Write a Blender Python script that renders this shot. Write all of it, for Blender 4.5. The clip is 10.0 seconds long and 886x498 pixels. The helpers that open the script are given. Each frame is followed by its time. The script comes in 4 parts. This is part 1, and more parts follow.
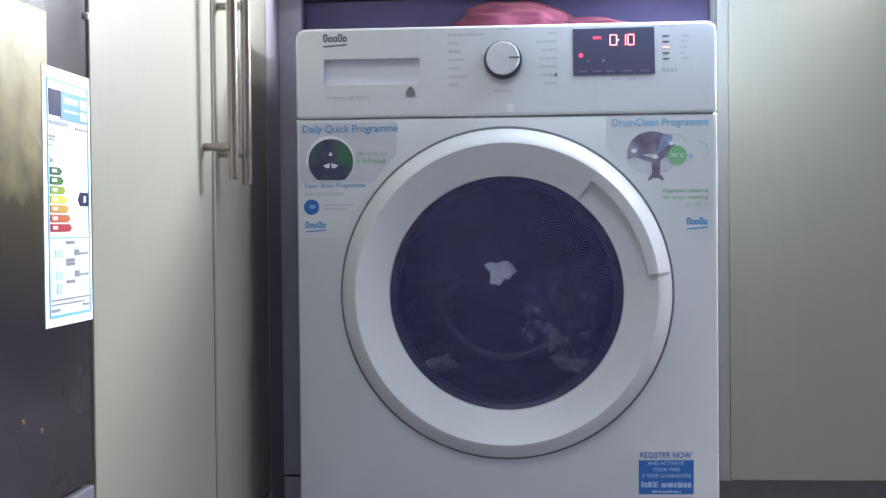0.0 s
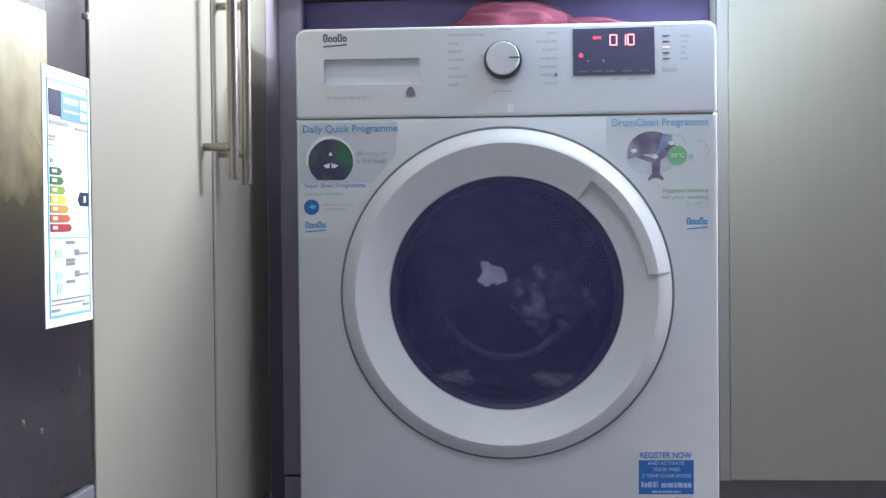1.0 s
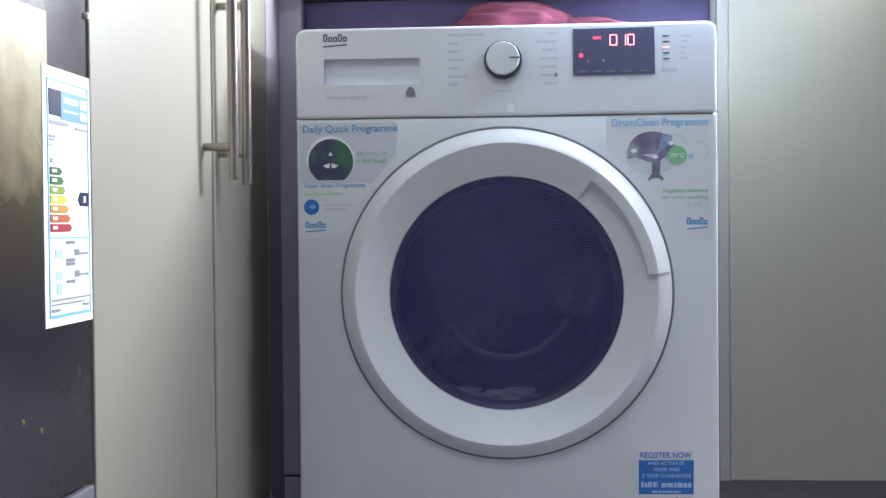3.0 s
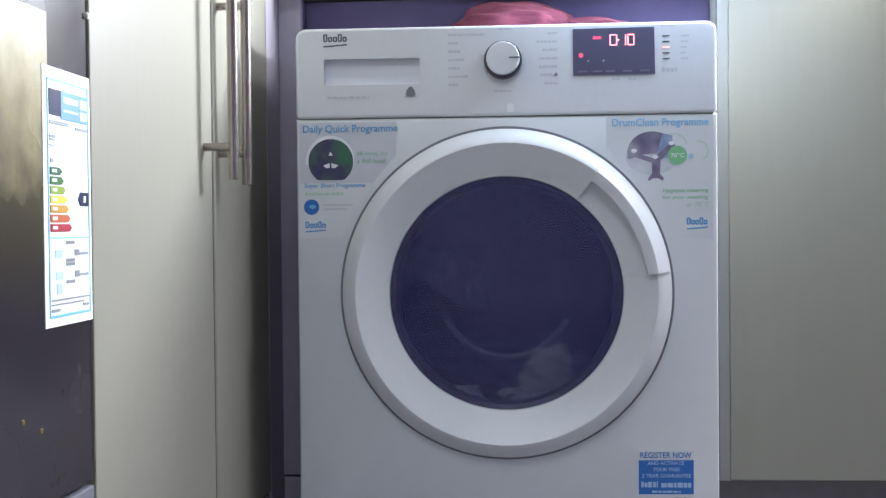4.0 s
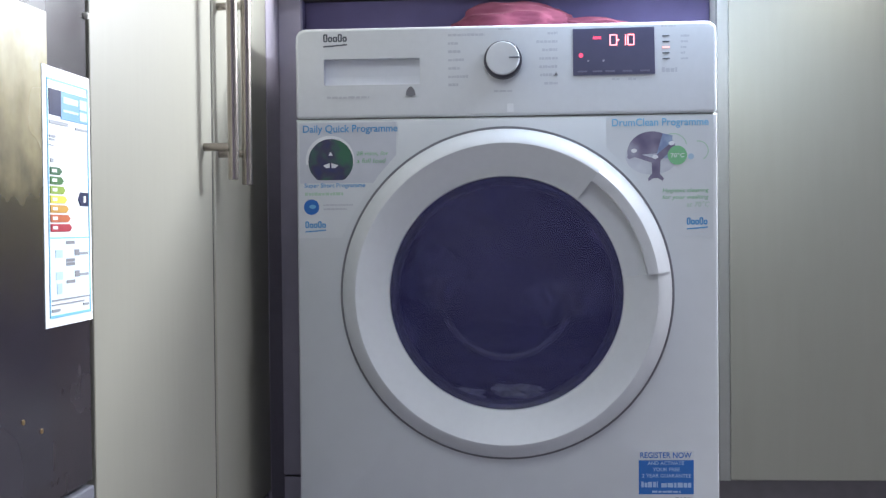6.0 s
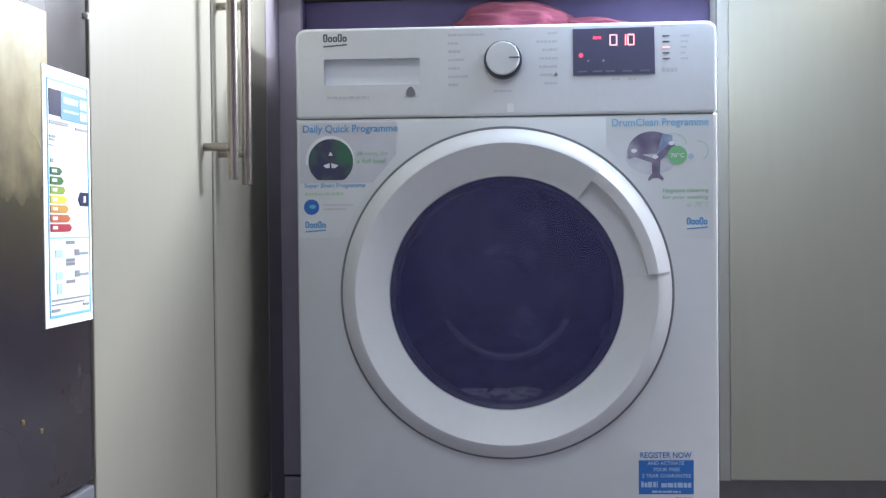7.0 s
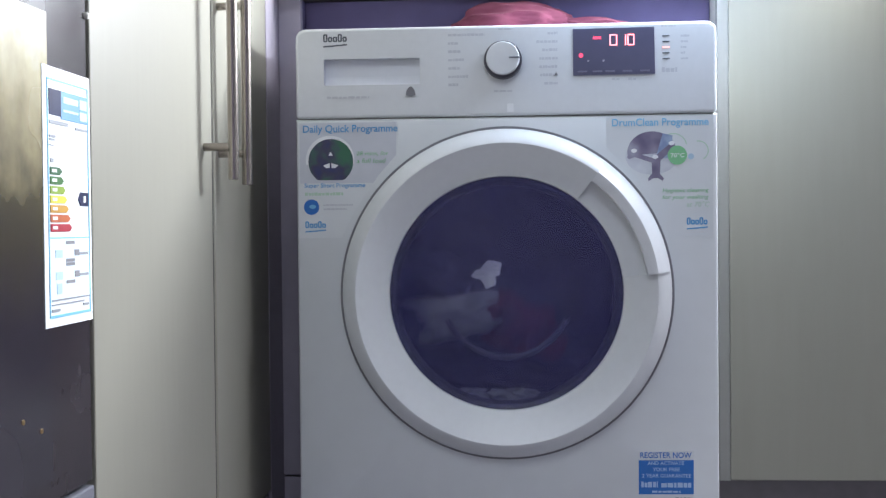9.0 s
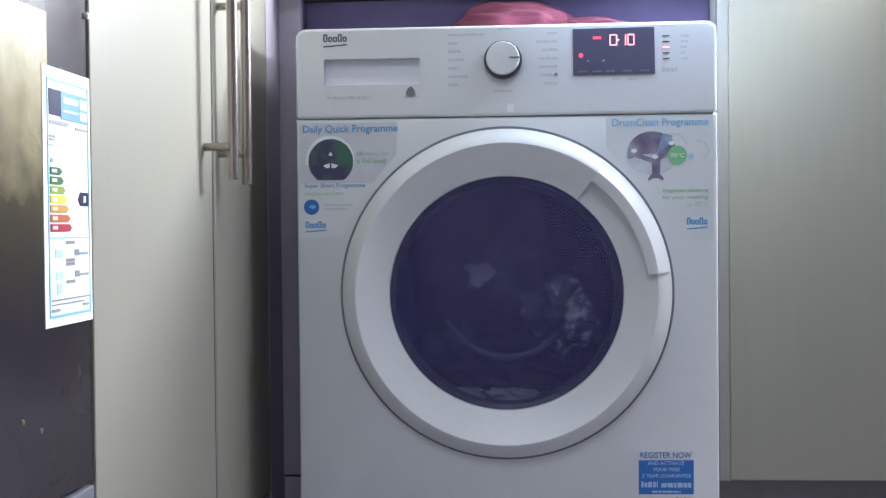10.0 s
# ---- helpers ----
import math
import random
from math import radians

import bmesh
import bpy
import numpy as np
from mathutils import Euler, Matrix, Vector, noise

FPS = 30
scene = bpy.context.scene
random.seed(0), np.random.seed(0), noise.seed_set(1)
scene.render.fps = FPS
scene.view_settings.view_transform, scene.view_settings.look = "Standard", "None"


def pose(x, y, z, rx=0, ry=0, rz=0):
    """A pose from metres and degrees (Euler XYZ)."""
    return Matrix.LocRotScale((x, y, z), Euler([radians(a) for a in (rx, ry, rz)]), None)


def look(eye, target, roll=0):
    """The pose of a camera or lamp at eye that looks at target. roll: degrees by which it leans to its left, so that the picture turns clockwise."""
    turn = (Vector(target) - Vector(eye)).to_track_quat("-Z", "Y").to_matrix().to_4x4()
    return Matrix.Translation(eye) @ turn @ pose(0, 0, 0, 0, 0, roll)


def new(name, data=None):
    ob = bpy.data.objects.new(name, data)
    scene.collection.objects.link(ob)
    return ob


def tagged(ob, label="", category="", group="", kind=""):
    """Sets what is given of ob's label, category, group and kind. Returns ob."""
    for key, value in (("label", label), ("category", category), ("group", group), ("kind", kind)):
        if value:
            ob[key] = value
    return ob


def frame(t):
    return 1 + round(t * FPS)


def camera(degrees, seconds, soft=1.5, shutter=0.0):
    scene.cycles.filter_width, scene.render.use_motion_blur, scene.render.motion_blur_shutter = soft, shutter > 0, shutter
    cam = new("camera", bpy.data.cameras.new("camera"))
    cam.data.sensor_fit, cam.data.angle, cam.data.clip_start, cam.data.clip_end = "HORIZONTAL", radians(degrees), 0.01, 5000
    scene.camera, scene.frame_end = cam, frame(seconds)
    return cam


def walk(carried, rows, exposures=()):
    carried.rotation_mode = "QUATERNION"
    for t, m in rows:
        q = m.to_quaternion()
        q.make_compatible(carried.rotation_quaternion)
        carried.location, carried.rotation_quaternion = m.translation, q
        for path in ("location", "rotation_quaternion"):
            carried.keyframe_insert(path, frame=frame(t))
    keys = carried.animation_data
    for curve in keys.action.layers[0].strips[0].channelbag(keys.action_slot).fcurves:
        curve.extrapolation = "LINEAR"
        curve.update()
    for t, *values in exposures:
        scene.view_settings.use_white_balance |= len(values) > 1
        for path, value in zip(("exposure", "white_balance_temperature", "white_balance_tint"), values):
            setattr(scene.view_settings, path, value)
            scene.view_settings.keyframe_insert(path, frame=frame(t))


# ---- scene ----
cam = camera(40.31, 10.0, soft=1.35, shutter=0.9)
EYE = (0.0, 0.0, 0.555)
AIM = (-0.06835, 0.99748, 0.53617)
walk(cam, [(0.0, look(EYE, AIM, -0.572)), (10.0, look(EYE, AIM, -0.572))],
     exposures=[(0.0, 0.0, 5880, 11), (10.0, 0.0, 5880, 11)])

# ---- light ----
world = bpy.data.worlds.new("sky")
world.use_nodes = True
scene.world = world
sky = world.node_tree.nodes.new("ShaderNodeTexSky")
sky.sky_type, sky.sun_disc = "NISHITA", False
sky.sun_elevation, sky.sun_rotation = radians(35), radians(30)
world.node_tree.links.new(sky.outputs[0], world.node_tree.nodes["Background"].inputs[0])
world.node_tree.nodes["Background"].inputs[1].default_value = 0.1


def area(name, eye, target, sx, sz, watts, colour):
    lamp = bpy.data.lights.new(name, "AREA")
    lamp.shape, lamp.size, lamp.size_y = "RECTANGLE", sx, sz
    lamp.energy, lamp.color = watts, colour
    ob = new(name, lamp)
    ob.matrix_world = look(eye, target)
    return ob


# the lamp on the worktop, two added fill lamps overhead, and an added strip
area("worktop_lamp", (0.45, 1.985, 1.055), (-0.40, 1.22, 0.50), 0.30, 0.09, 36, (1.0, 0.985, 0.95))
area("overhead_fill", (1.60, 1.80, 2.385), (1.60, 1.80, 0.0), 1.0, 0.9, 62, (1.0, 0.95, 0.90))
area("overhead_fill_rear", (-0.30, -0.30, 2.385), (-0.30, -0.30, 0.0), 0.9, 0.9, 19.5, (0.95, 0.99, 1.0))
# added strip, no fixture: brightens the upper right in place of lens glare
area("glare_fill", (0.22, 1.735, 0.955), (0.22, 1.735, 0.0), 0.42, 0.20, 2.2, (0.68, 0.82, 1.0))

# ---- materials ----


def material(name, colour, rough=0.5, metal=0.0, grain=0.06, scale=40.0, stretch=(1, 1, 1), bump=0.02, stain=0.05, coat=0.0, spec=0.5):
    """A surface with two scales of variation in colour and a fine relief."""
    m = bpy.data.materials.new(name)
    m.use_nodes = True
    n, l = m.node_tree.nodes, m.node_tree.links
    b = n["Principled BSDF"]
    co = n.new("ShaderNodeTexCoord")
    mp = n.new("ShaderNodeMapping")
    mp.inputs["Scale"].default_value = stretch
    l.new(co.outputs["Object"], mp.inputs[0])
    fine, wide = n.new("ShaderNodeTexNoise"), n.new("ShaderNodeTexNoise")
    fine.inputs["Scale"].default_value, fine.inputs["Detail"].default_value = scale, 5
    wide.inputs["Scale"].default_value, wide.inputs["Detail"].default_value = scale / 12, 3
    l.new(mp.outputs[0], fine.inputs[0])
    l.new(co.outputs["Object"], wide.inputs[0])
    dark = [c * (1 - 2 * grain) for c in colour]
    light = [min(1, c * (1 + 2 * grain)) for c in colour]
    r1 = n.new("ShaderNodeMix")
    r1.data_type = "RGBA"
    r1.inputs[6].default_value, r1.inputs[7].default_value = (*dark, 1), (*light, 1)
    l.new(fine.outputs[0], r1.inputs[0])
    r2 = n.new("ShaderNodeMix")
    r2.data_type, r2.blend_type = "RGBA", "MULTIPLY"
    r2.inputs[0].default_value = 1.0
    ramp = n.new("ShaderNodeMapRange")
    ramp.inputs[1].default_value, ramp.inputs[2].default_value = 0.3, 0.7
    ramp.inputs[3].default_value, ramp.inputs[4].default_value = 1 - stain, 1.0
    l.new(wide.outputs[0], ramp.inputs[0])
    l.new(r1.outputs[2], r2.inputs[6])
    l.new(ramp.outputs[0], r2.inputs[7])
    l.new(r2.outputs[2], b.inputs["Base Color"])
    rr = n.new("ShaderNodeMapRange")
    rr.inputs[3].default_value, rr.inputs[4].default_value = max(0.02, rough - 0.07), min(1, rough + 0.07)
    l.new(wide.outputs[0], rr.inputs[0])
    l.new(rr.outputs[0], b.inputs["Roughness"])
    b.inputs["Metallic"].default_value = metal
    b.inputs["Specular IOR Level"].default_value = spec
    b.inputs["Coat Weight"].default_value = coat
    if bump:
        bp = n.new("ShaderNodeBump")
        bp.inputs["Strength"].default_value, bp.inputs["Distance"].default_value = bump, 0.002
        l.new(fine.outputs[0], bp.inputs["Height"])
        l.new(bp.outputs[0], b.inputs["Normal"])
    return m


def plain(name, colour, rough=0.5, metal=0.0):
    return material(name, colour, rough, metal, grain=0.03, scale=60, bump=0.0, stain=0.04)


def glow(name, colour, strength):
    m = bpy.data.materials.new(name)
    m.use_nodes = True
    b = m.node_tree.nodes["Principled BSDF"]
    b.inputs["Base Color"].default_value = (*colour, 1)
    b.inputs["Emission Color"].default_value = (*colour, 1)
    b.inputs["Emission Strength"].default_value = strength
    return m


def glass(name, colour, rough=0.0):
    m = bpy.data.materials.new(name)
    m.use_nodes = True
    b = m.node_tree.nodes["Principled BSDF"]
    b.inputs["Base Color"].default_value = (*colour, 1)
    b.inputs["Transmission Weight"].default_value = 1.0
    b.inputs["Roughness"].default_value, b.inputs["IOR"].default_value = rough, 1.46
    return m


M_ENAMEL = material("white_enamel", (0.665, 0.695, 0.712), 0.32, grain=0.02, scale=25, bump=0.004, stain=0.05)
M_PLASTIC = material("white_plastic", (0.67, 0.695, 0.715), 0.38, grain=0.02, scale=90, bump=0.01, stain=0.04)
M_SLOPE = material("pale_grey_plastic", (0.66, 0.69, 0.75), 0.42, grain=0.02, scale=90, bump=0.01, stain=0.04)
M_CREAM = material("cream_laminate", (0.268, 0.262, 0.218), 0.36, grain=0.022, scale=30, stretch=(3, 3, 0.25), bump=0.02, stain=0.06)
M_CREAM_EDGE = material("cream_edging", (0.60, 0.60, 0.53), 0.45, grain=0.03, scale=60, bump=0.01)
M_GREYEDGE = material("grey_edging", (0.27, 0.27, 0.25), 0.45, grain=0.03, scale=60, bump=0.01)
M_BLACK = material("black_gloss_steel", (0.024, 0.018, 0.022), 0.26, grain=0.15, scale=160, stretch=(1, 1, 0.15), bump=0.01, stain=0.2, spec=0.45)
M_STEEL = material("brushed_steel", (0.35, 0.315, 0.285), 0.22, metal=1.0, grain=0.06, scale=300, stretch=(1, 1, 0.05), bump=0.02)
M_DRUM = material("drum_steel", (0.16, 0.15, 0.19), 0.4, metal=1.0, grain=0.05, scale=120, bump=0.02)
M_GREY = plain("grey_plastic", (0.20, 0.20, 0.22), 0.5)
M_DARK = plain("gap_shade", (0.02, 0.02, 0.025), 0.7)
M_INK = plain("dark_print", (0.10, 0.11, 0.13), 0.5)
M_FAINT = plain("pale_grey_print", (0.53, 0.55, 0.59), 0.5)
M_RIM = plain("charcoal_plastic", (0.06, 0.06, 0.075), 0.4)
M_ARCGLINT = plain("arc_glint", (0.15, 0.145, 0.19), 0.35)
M_BLUE = plain("blue_print", (0.10, 0.33, 0.62), 0.5)
M_SKY = plain("light_blue_print", (0.18, 0.48, 0.72), 0.5)
M_GREEN = plain("green_print", (0.22, 0.52, 0.26), 0.5)
M_PALEGREEN = plain("pale_green_print", (0.45, 0.62, 0.48), 0.5)
M_HEADER = plain("header_blue", (0.09, 0.26, 0.52), 0.45)
M_LABELINK = plain("mid_grey_print", (0.24, 0.26, 0.29), 0.5)
M_FILM = material("clear_sticker_film", (0.675, 0.705, 0.72), 0.30, grain=0.02, scale=30, bump=0.01, stain=0.04)
M_FILMGREY = material("grey_sticker_print", (0.60, 0.625, 0.68), 0.33, grain=0.05, scale=30, bump=0.0, stain=0.12)
M_NAVYPRINT = material("navy_print", (0.03, 0.035, 0.09), 0.3, grain=0.2, scale=60, bump=0.0, stain=0.2)
M_GREYPRINT = material("dark_grey_print", (0.36, 0.36, 0.44), 0.35, grain=0.12, scale=60, bump=0.0, stain=0.2)
M_DIMPRINT = plain("dim_display_print", (0.17, 0.17, 0.24), 0.4)
M_PALEBLUE = plain("pale_blue_ink", (0.40, 0.55, 0.68), 0.5)
M_WHITEPRINT = plain("white_print", (0.78, 0.80, 0.82), 0.45)
M_STICKER = material("blue_sticker", (0.03, 0.16, 0.52), 0.35, grain=0.05, scale=80, bump=0.0)
M_DISPLAY = material("dark_display_glass", (0.095, 0.095, 0.155), 0.12, grain=0.05, scale=60, bump=0.0)
M_RED = glow("red_segments", (1.0, 0.30, 0.32), 2.4)
M_REDDIM = glow("dim_red_symbol", (0.8, 0.06, 0.12), 1.6)
M_LED = glow("red_indicator", (1.0, 0.42, 0.36), 1.6)
M_BEZEL = plain("slate_plastic", (0.055, 0.055, 0.075), 0.35)
M_RUBBER = material("grey_rubber_gasket", (0.05, 0.05, 0.07), 0.5, grain=0.1, scale=60, bump=0.02)


def veiled_glass():
    """Glass with the bluish veil of lens glare mixed in as a diffuse colour."""
    m = glass("door_glass", (0.94, 0.94, 1.0), 0.14)
    n, l = m.node_tree.nodes, m.node_tree.links
    film, mix, veil_spread, amount = n.new("ShaderNodeBsdfDiffuse"), n.new("ShaderNodeMixShader"), n.new("ShaderNodeTexNoise"), n.new("ShaderNodeMapRange")
    film.inputs[0].default_value = (0.078, 0.079, 0.28, 1)
    veil_spread.inputs["Scale"].default_value = 6
    amount.inputs[3].default_value, amount.inputs[4].default_value = 0.12, 0.32
    l.new(veil_spread.outputs[0], amount.inputs[0])
    l.new(amount.outputs[0], mix.inputs[0])
    l.new(n["Principled BSDF"].outputs[0], mix.inputs[1])
    l.new(film.outputs[0], mix.inputs[2])
    l.new(mix.outputs[0], n["Material Output"].inputs[0])
    return m


M_GLASS = veiled_glass()
M_PLINTH = material("dark_grey_plinth", (0.17, 0.16, 0.17), 0.5, grain=0.1, scale=50, bump=0.02)
M_SILVER = material("pale_grey_kick_panel", (0.17, 0.175, 0.21), 0.4, grain=0.04, scale=60, bump=0.01)
M_FILLER = material("grey_filler", (0.40, 0.37, 0.44), 0.5, grain=0.05, scale=40, bump=0.01)
M_WALL = material("painted_wall", (0.62, 0.62, 0.64), 0.8, grain=0.03, scale=30, bump=0.05)
# shade and bluish glare of the recess, put into the colour
M_ALCOVESHADE = material("alcove_shade", (0.135, 0.112, 0.235), 0.8, grain=0.05, scale=30, bump=0.05)
M_FILLWALL = material("mauve_fill_wall", (0.66, 0.62, 0.80), 0.8, grain=0.03, scale=30, bump=0.05)
M_CEIL = material("ceiling_paint", (0.78, 0.78, 0.78), 0.85, grain=0.02, scale=30, bump=0.03)
M_FLOOR = material("grey_floor_vinyl", (0.17, 0.16, 0.17), 0.45, grain=0.1, scale=20, bump=0.02, stain=0.15)
M_WORKTOP = material("dark_worktop", (0.10, 0.09, 0.10), 0.35, grain=0.2, scale=120, bump=0.01)
# dark cloth; its blue tint also carries the veil over the porthole
M_NAVY = material("blued_dark_cotton", (0.020, 0.018, 0.060), 0.9, grain=0.2, scale=90, bump=0.15, stain=0.3)
M_BLACKCLOTH = material("blued_black_cotton", (0.015, 0.013, 0.042), 0.9, grain=0.2, scale=90, bump=0.15, stain=0.3)
# glossy white for the scrap that replaces a reflection in the drum
M_GLINTWHITE = material("glint_white", (0.88, 0.88, 0.90), 0.28, grain=0.05, scale=90, bump=0.03, stain=0.1, coat=1.0, spec=1.0)
M_TOWEL = material("pale_towelling", (0.30, 0.32, 0.31), 0.9, grain=0.12, scale=70, bump=0.2, stain=0.3)
M_SHIRT = material("off_white_cotton", (0.40, 0.41, 0.43), 0.9, grain=0.1, scale=90, bump=0.15, stain=0.3)
M_SLATE = material("slate_grey_cotton", (0.10, 0.10, 0.15), 0.9, grain=0.3, scale=60, bump=0.15, stain=0.5)
M_REDCLOTH = material("dark_red_cotton", (0.13, 0.010, 0.038), 0.9, grain=0.15, scale=90, bump=0.15, stain=0.3)
M_CORAL = material("coral_red_cloth", (0.155, 0.032, 0.062), 0.9, grain=0.12, scale=50, bump=0.2, stain=0.25)

M_BRASS = material("brass", (0.7, 0.5, 0.25), 0.3, metal=1.0)


def gold_sheen():
    """Pale gold at the top through mottled olive to black: a reflection painted as colour."""
    m = material("painted_gold_sheen", (0.5, 0.5, 0.5), 0.26, grain=0.3, scale=45, stretch=(1, 1, 0.8), bump=0.02, stain=0.35)
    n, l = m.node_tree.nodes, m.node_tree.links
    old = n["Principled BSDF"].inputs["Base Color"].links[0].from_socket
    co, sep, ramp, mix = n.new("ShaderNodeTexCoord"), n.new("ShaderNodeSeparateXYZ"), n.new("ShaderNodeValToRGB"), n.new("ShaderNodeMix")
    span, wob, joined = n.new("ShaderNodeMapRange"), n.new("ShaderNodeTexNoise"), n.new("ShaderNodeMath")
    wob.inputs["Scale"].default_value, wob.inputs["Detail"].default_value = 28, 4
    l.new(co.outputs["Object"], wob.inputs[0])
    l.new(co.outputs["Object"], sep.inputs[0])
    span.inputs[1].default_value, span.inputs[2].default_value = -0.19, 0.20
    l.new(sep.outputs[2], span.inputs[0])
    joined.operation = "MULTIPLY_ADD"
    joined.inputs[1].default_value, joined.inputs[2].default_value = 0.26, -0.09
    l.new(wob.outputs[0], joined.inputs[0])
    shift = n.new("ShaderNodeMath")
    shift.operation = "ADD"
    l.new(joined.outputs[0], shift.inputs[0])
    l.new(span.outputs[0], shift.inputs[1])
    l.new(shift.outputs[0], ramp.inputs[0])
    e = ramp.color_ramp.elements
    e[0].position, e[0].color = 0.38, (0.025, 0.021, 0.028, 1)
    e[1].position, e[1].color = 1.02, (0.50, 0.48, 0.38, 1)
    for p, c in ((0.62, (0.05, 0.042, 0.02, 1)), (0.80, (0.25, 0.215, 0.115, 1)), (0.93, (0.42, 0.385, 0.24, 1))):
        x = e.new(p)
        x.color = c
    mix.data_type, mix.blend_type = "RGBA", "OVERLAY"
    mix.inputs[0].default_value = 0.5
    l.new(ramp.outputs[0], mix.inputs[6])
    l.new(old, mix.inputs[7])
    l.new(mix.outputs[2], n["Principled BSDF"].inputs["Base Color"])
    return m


M_SHEEN = gold_sheen()



def mottled_print(name, colours, scale):
    """Print whose inks run softly into one another."""
    m = material(name, colours[0], 0.35, grain=0.1, bump=0.0)
    n, l = m.node_tree.nodes, m.node_tree.links
    co, cloud, ramp = n.new("ShaderNodeTexCoord"), n.new("ShaderNodeTexNoise"), n.new("ShaderNodeValToRGB")
    cloud.inputs["Scale"].default_value, cloud.inputs["Detail"].default_value = scale, 2
    l.new(co.outputs["Object"], cloud.inputs[0])
    l.new(cloud.outputs[0], ramp.inputs[0])
    e = ramp.color_ramp.elements
    e[0].position, e[0].color = 0.34, (*colours[0], 1)
    e[1].position, e[1].color = 0.68, (*colours[-1], 1)
    for k, c in enumerate(colours[1:-1]):
        e.new(0.34 + 0.34 * (k + 1) / (len(colours) - 1)).color = (*c, 1)
    l.new(ramp.outputs[0], n["Principled BSDF"].inputs["Base Color"])
    return m


M_PORTPRINT = mottled_print("porthole_print", ((0.035, 0.04, 0.13), (0.05, 0.05, 0.10), (0.05, 0.10, 0.10), (0.04, 0.14, 0.08)), 38)
M_DOME = mottled_print("drum_print", ((0.14, 0.12, 0.20), (0.22, 0.20, 0.28), (0.34, 0.34, 0.42)), 32)
M_DOMEPALE = mottled_print("pale_drum_print", ((0.50, 0.52, 0.58), (0.64, 0.67, 0.70)), 40)
M_FLORAL = mottled_print("patterned_cotton", ((0.020, 0.018, 0.05), (0.022, 0.02, 0.05), (0.10, 0.10, 0.13), (0.46, 0.46, 0.48)), 60)
M_FLORAL.node_tree.nodes["Principled BSDF"].inputs["Roughness"].default_value = 0.9
M_STEELBLUE = mottled_print("steel_blue_print", ((0.16, 0.22, 0.40), (0.34, 0.42, 0.56)), 60)

# ---- mesh helpers ----
ORG = {}


def thing(name, at, label, category, group="", kind=""):
    ob = new(name)
    ob.location = at
    ORG[ob] = Vector(at)
    return tagged(ob, label, category, group, kind)


def mesh_of(name, bm, mat, smooth=False):
    me = bpy.data.meshes.new(name)
    bmesh.ops.recalc_face_normals(bm, faces=bm.faces)
    for f in bm.faces:
        f.smooth = smooth
    bm.to_mesh(me)
    bm.free()
    me.materials.append(mat)
    return me


def sharpen(me, angle=35):
    me.set_sharp_from_angle(angle=radians(angle))


def part(name, bm, mat, parent, label="", smooth=False):
    """One mesh object under a thing or a part; bm in world metres."""
    bmesh.ops.translate(bm, vec=-ORG[parent], verts=bm.verts)
    me = mesh_of(name, bm, mat, smooth)
    if smooth:
        sharpen(me)
    ob = new(name, me)
    ob.parent = parent
    ORG[ob] = ORG[parent]
    return tagged(ob, label)


def solo(name, bm, mat, at, label, category, group="", kind="", smooth=False):
    bmesh.ops.translate(bm, vec=-Vector(at), verts=bm.verts)
    me = mesh_of(name, bm, mat, smooth)
    if smooth:
        sharpen(me)
    ob = new(name, me)
    ob.location = at
    ORG[ob] = Vector(at)
    return tagged(ob, label, category, group, kind)


def box(x0, x1, y0, y1, z0, z1, bevel=0.0, seg=2):
    bm = bmesh.new()
    bmesh.ops.create_cube(bm, size=1)
    bmesh.ops.scale(bm, vec=(x1 - x0, y1 - y0, z1 - z0), verts=bm.verts)
    bmesh.ops.translate(bm, vec=((x0 + x1) / 2, (y0 + y1) / 2, (z0 + z1) / 2), verts=bm.verts)
    if bevel:
        bmesh.ops.bevel(bm, geom=bm.edges[:], offset=bevel, segments=seg, affect="EDGES", profile=0.5)
    return bm


def add(bm, other):
    me = bpy.data.meshes.new("tmp")
    other.to_mesh(me)
    other.free()
    bm.from_mesh(me)
    bpy.data.meshes.remove(me)
    return bm


def rod(a, b, r, seg=16, bevel=0.0):
    a, b = Vector(a), Vector(b)
    bm = bmesh.new()
    bmesh.ops.create_cone(bm, cap_ends=True, segments=seg, radius1=r, radius2=r, depth=(b - a).length)
    if bevel:
        rim = [e for e in bm.edges if abs(e.verts[0].co.z - e.verts[1].co.z) < 1e-6]
        bmesh.ops.bevel(bm, geom=rim, offset=bevel, segments=2, affect="EDGES")
    turn = (b - a).to_track_quat("Z", "Y").to_matrix().to_4x4()
    bmesh.ops.transform(bm, matrix=Matrix.Translation((a + b) / 2) @ turn, verts=bm.verts)
    return bm


def prism(points, y0, y1, bevel=0.0):
    """A plate with the outline points (x, z), from y0 (front) to y1."""
    bm = bmesh.new()
    front = [bm.verts.new((x, y0, z)) for x, z in points]
    back = [bm.verts.new((x, y1, z)) for x, z in points]
    f = bm.faces.new(front)
    bm.faces.new(back[::-1])
    n = len(points)
    for i in range(n):
        bm.faces.new((front[i], back[i], back[(i + 1) % n], front[(i + 1) % n]))
    if bevel:
        bmesh.ops.bevel(bm, geom=list(f.edges), offset=bevel, segments=3, affect="EDGES", profile=0.5)
    return bm


def side_prism(points, x0, x1):
    """A plate with the outline points (y, z), from x0 to x1 (front)."""
    bm = prism(points, 0, 1)
    for v in bm.verts:
        u, w, z = v.co
        v.co = (x1 + (x0 - x1) * w, u, z)
    return bm


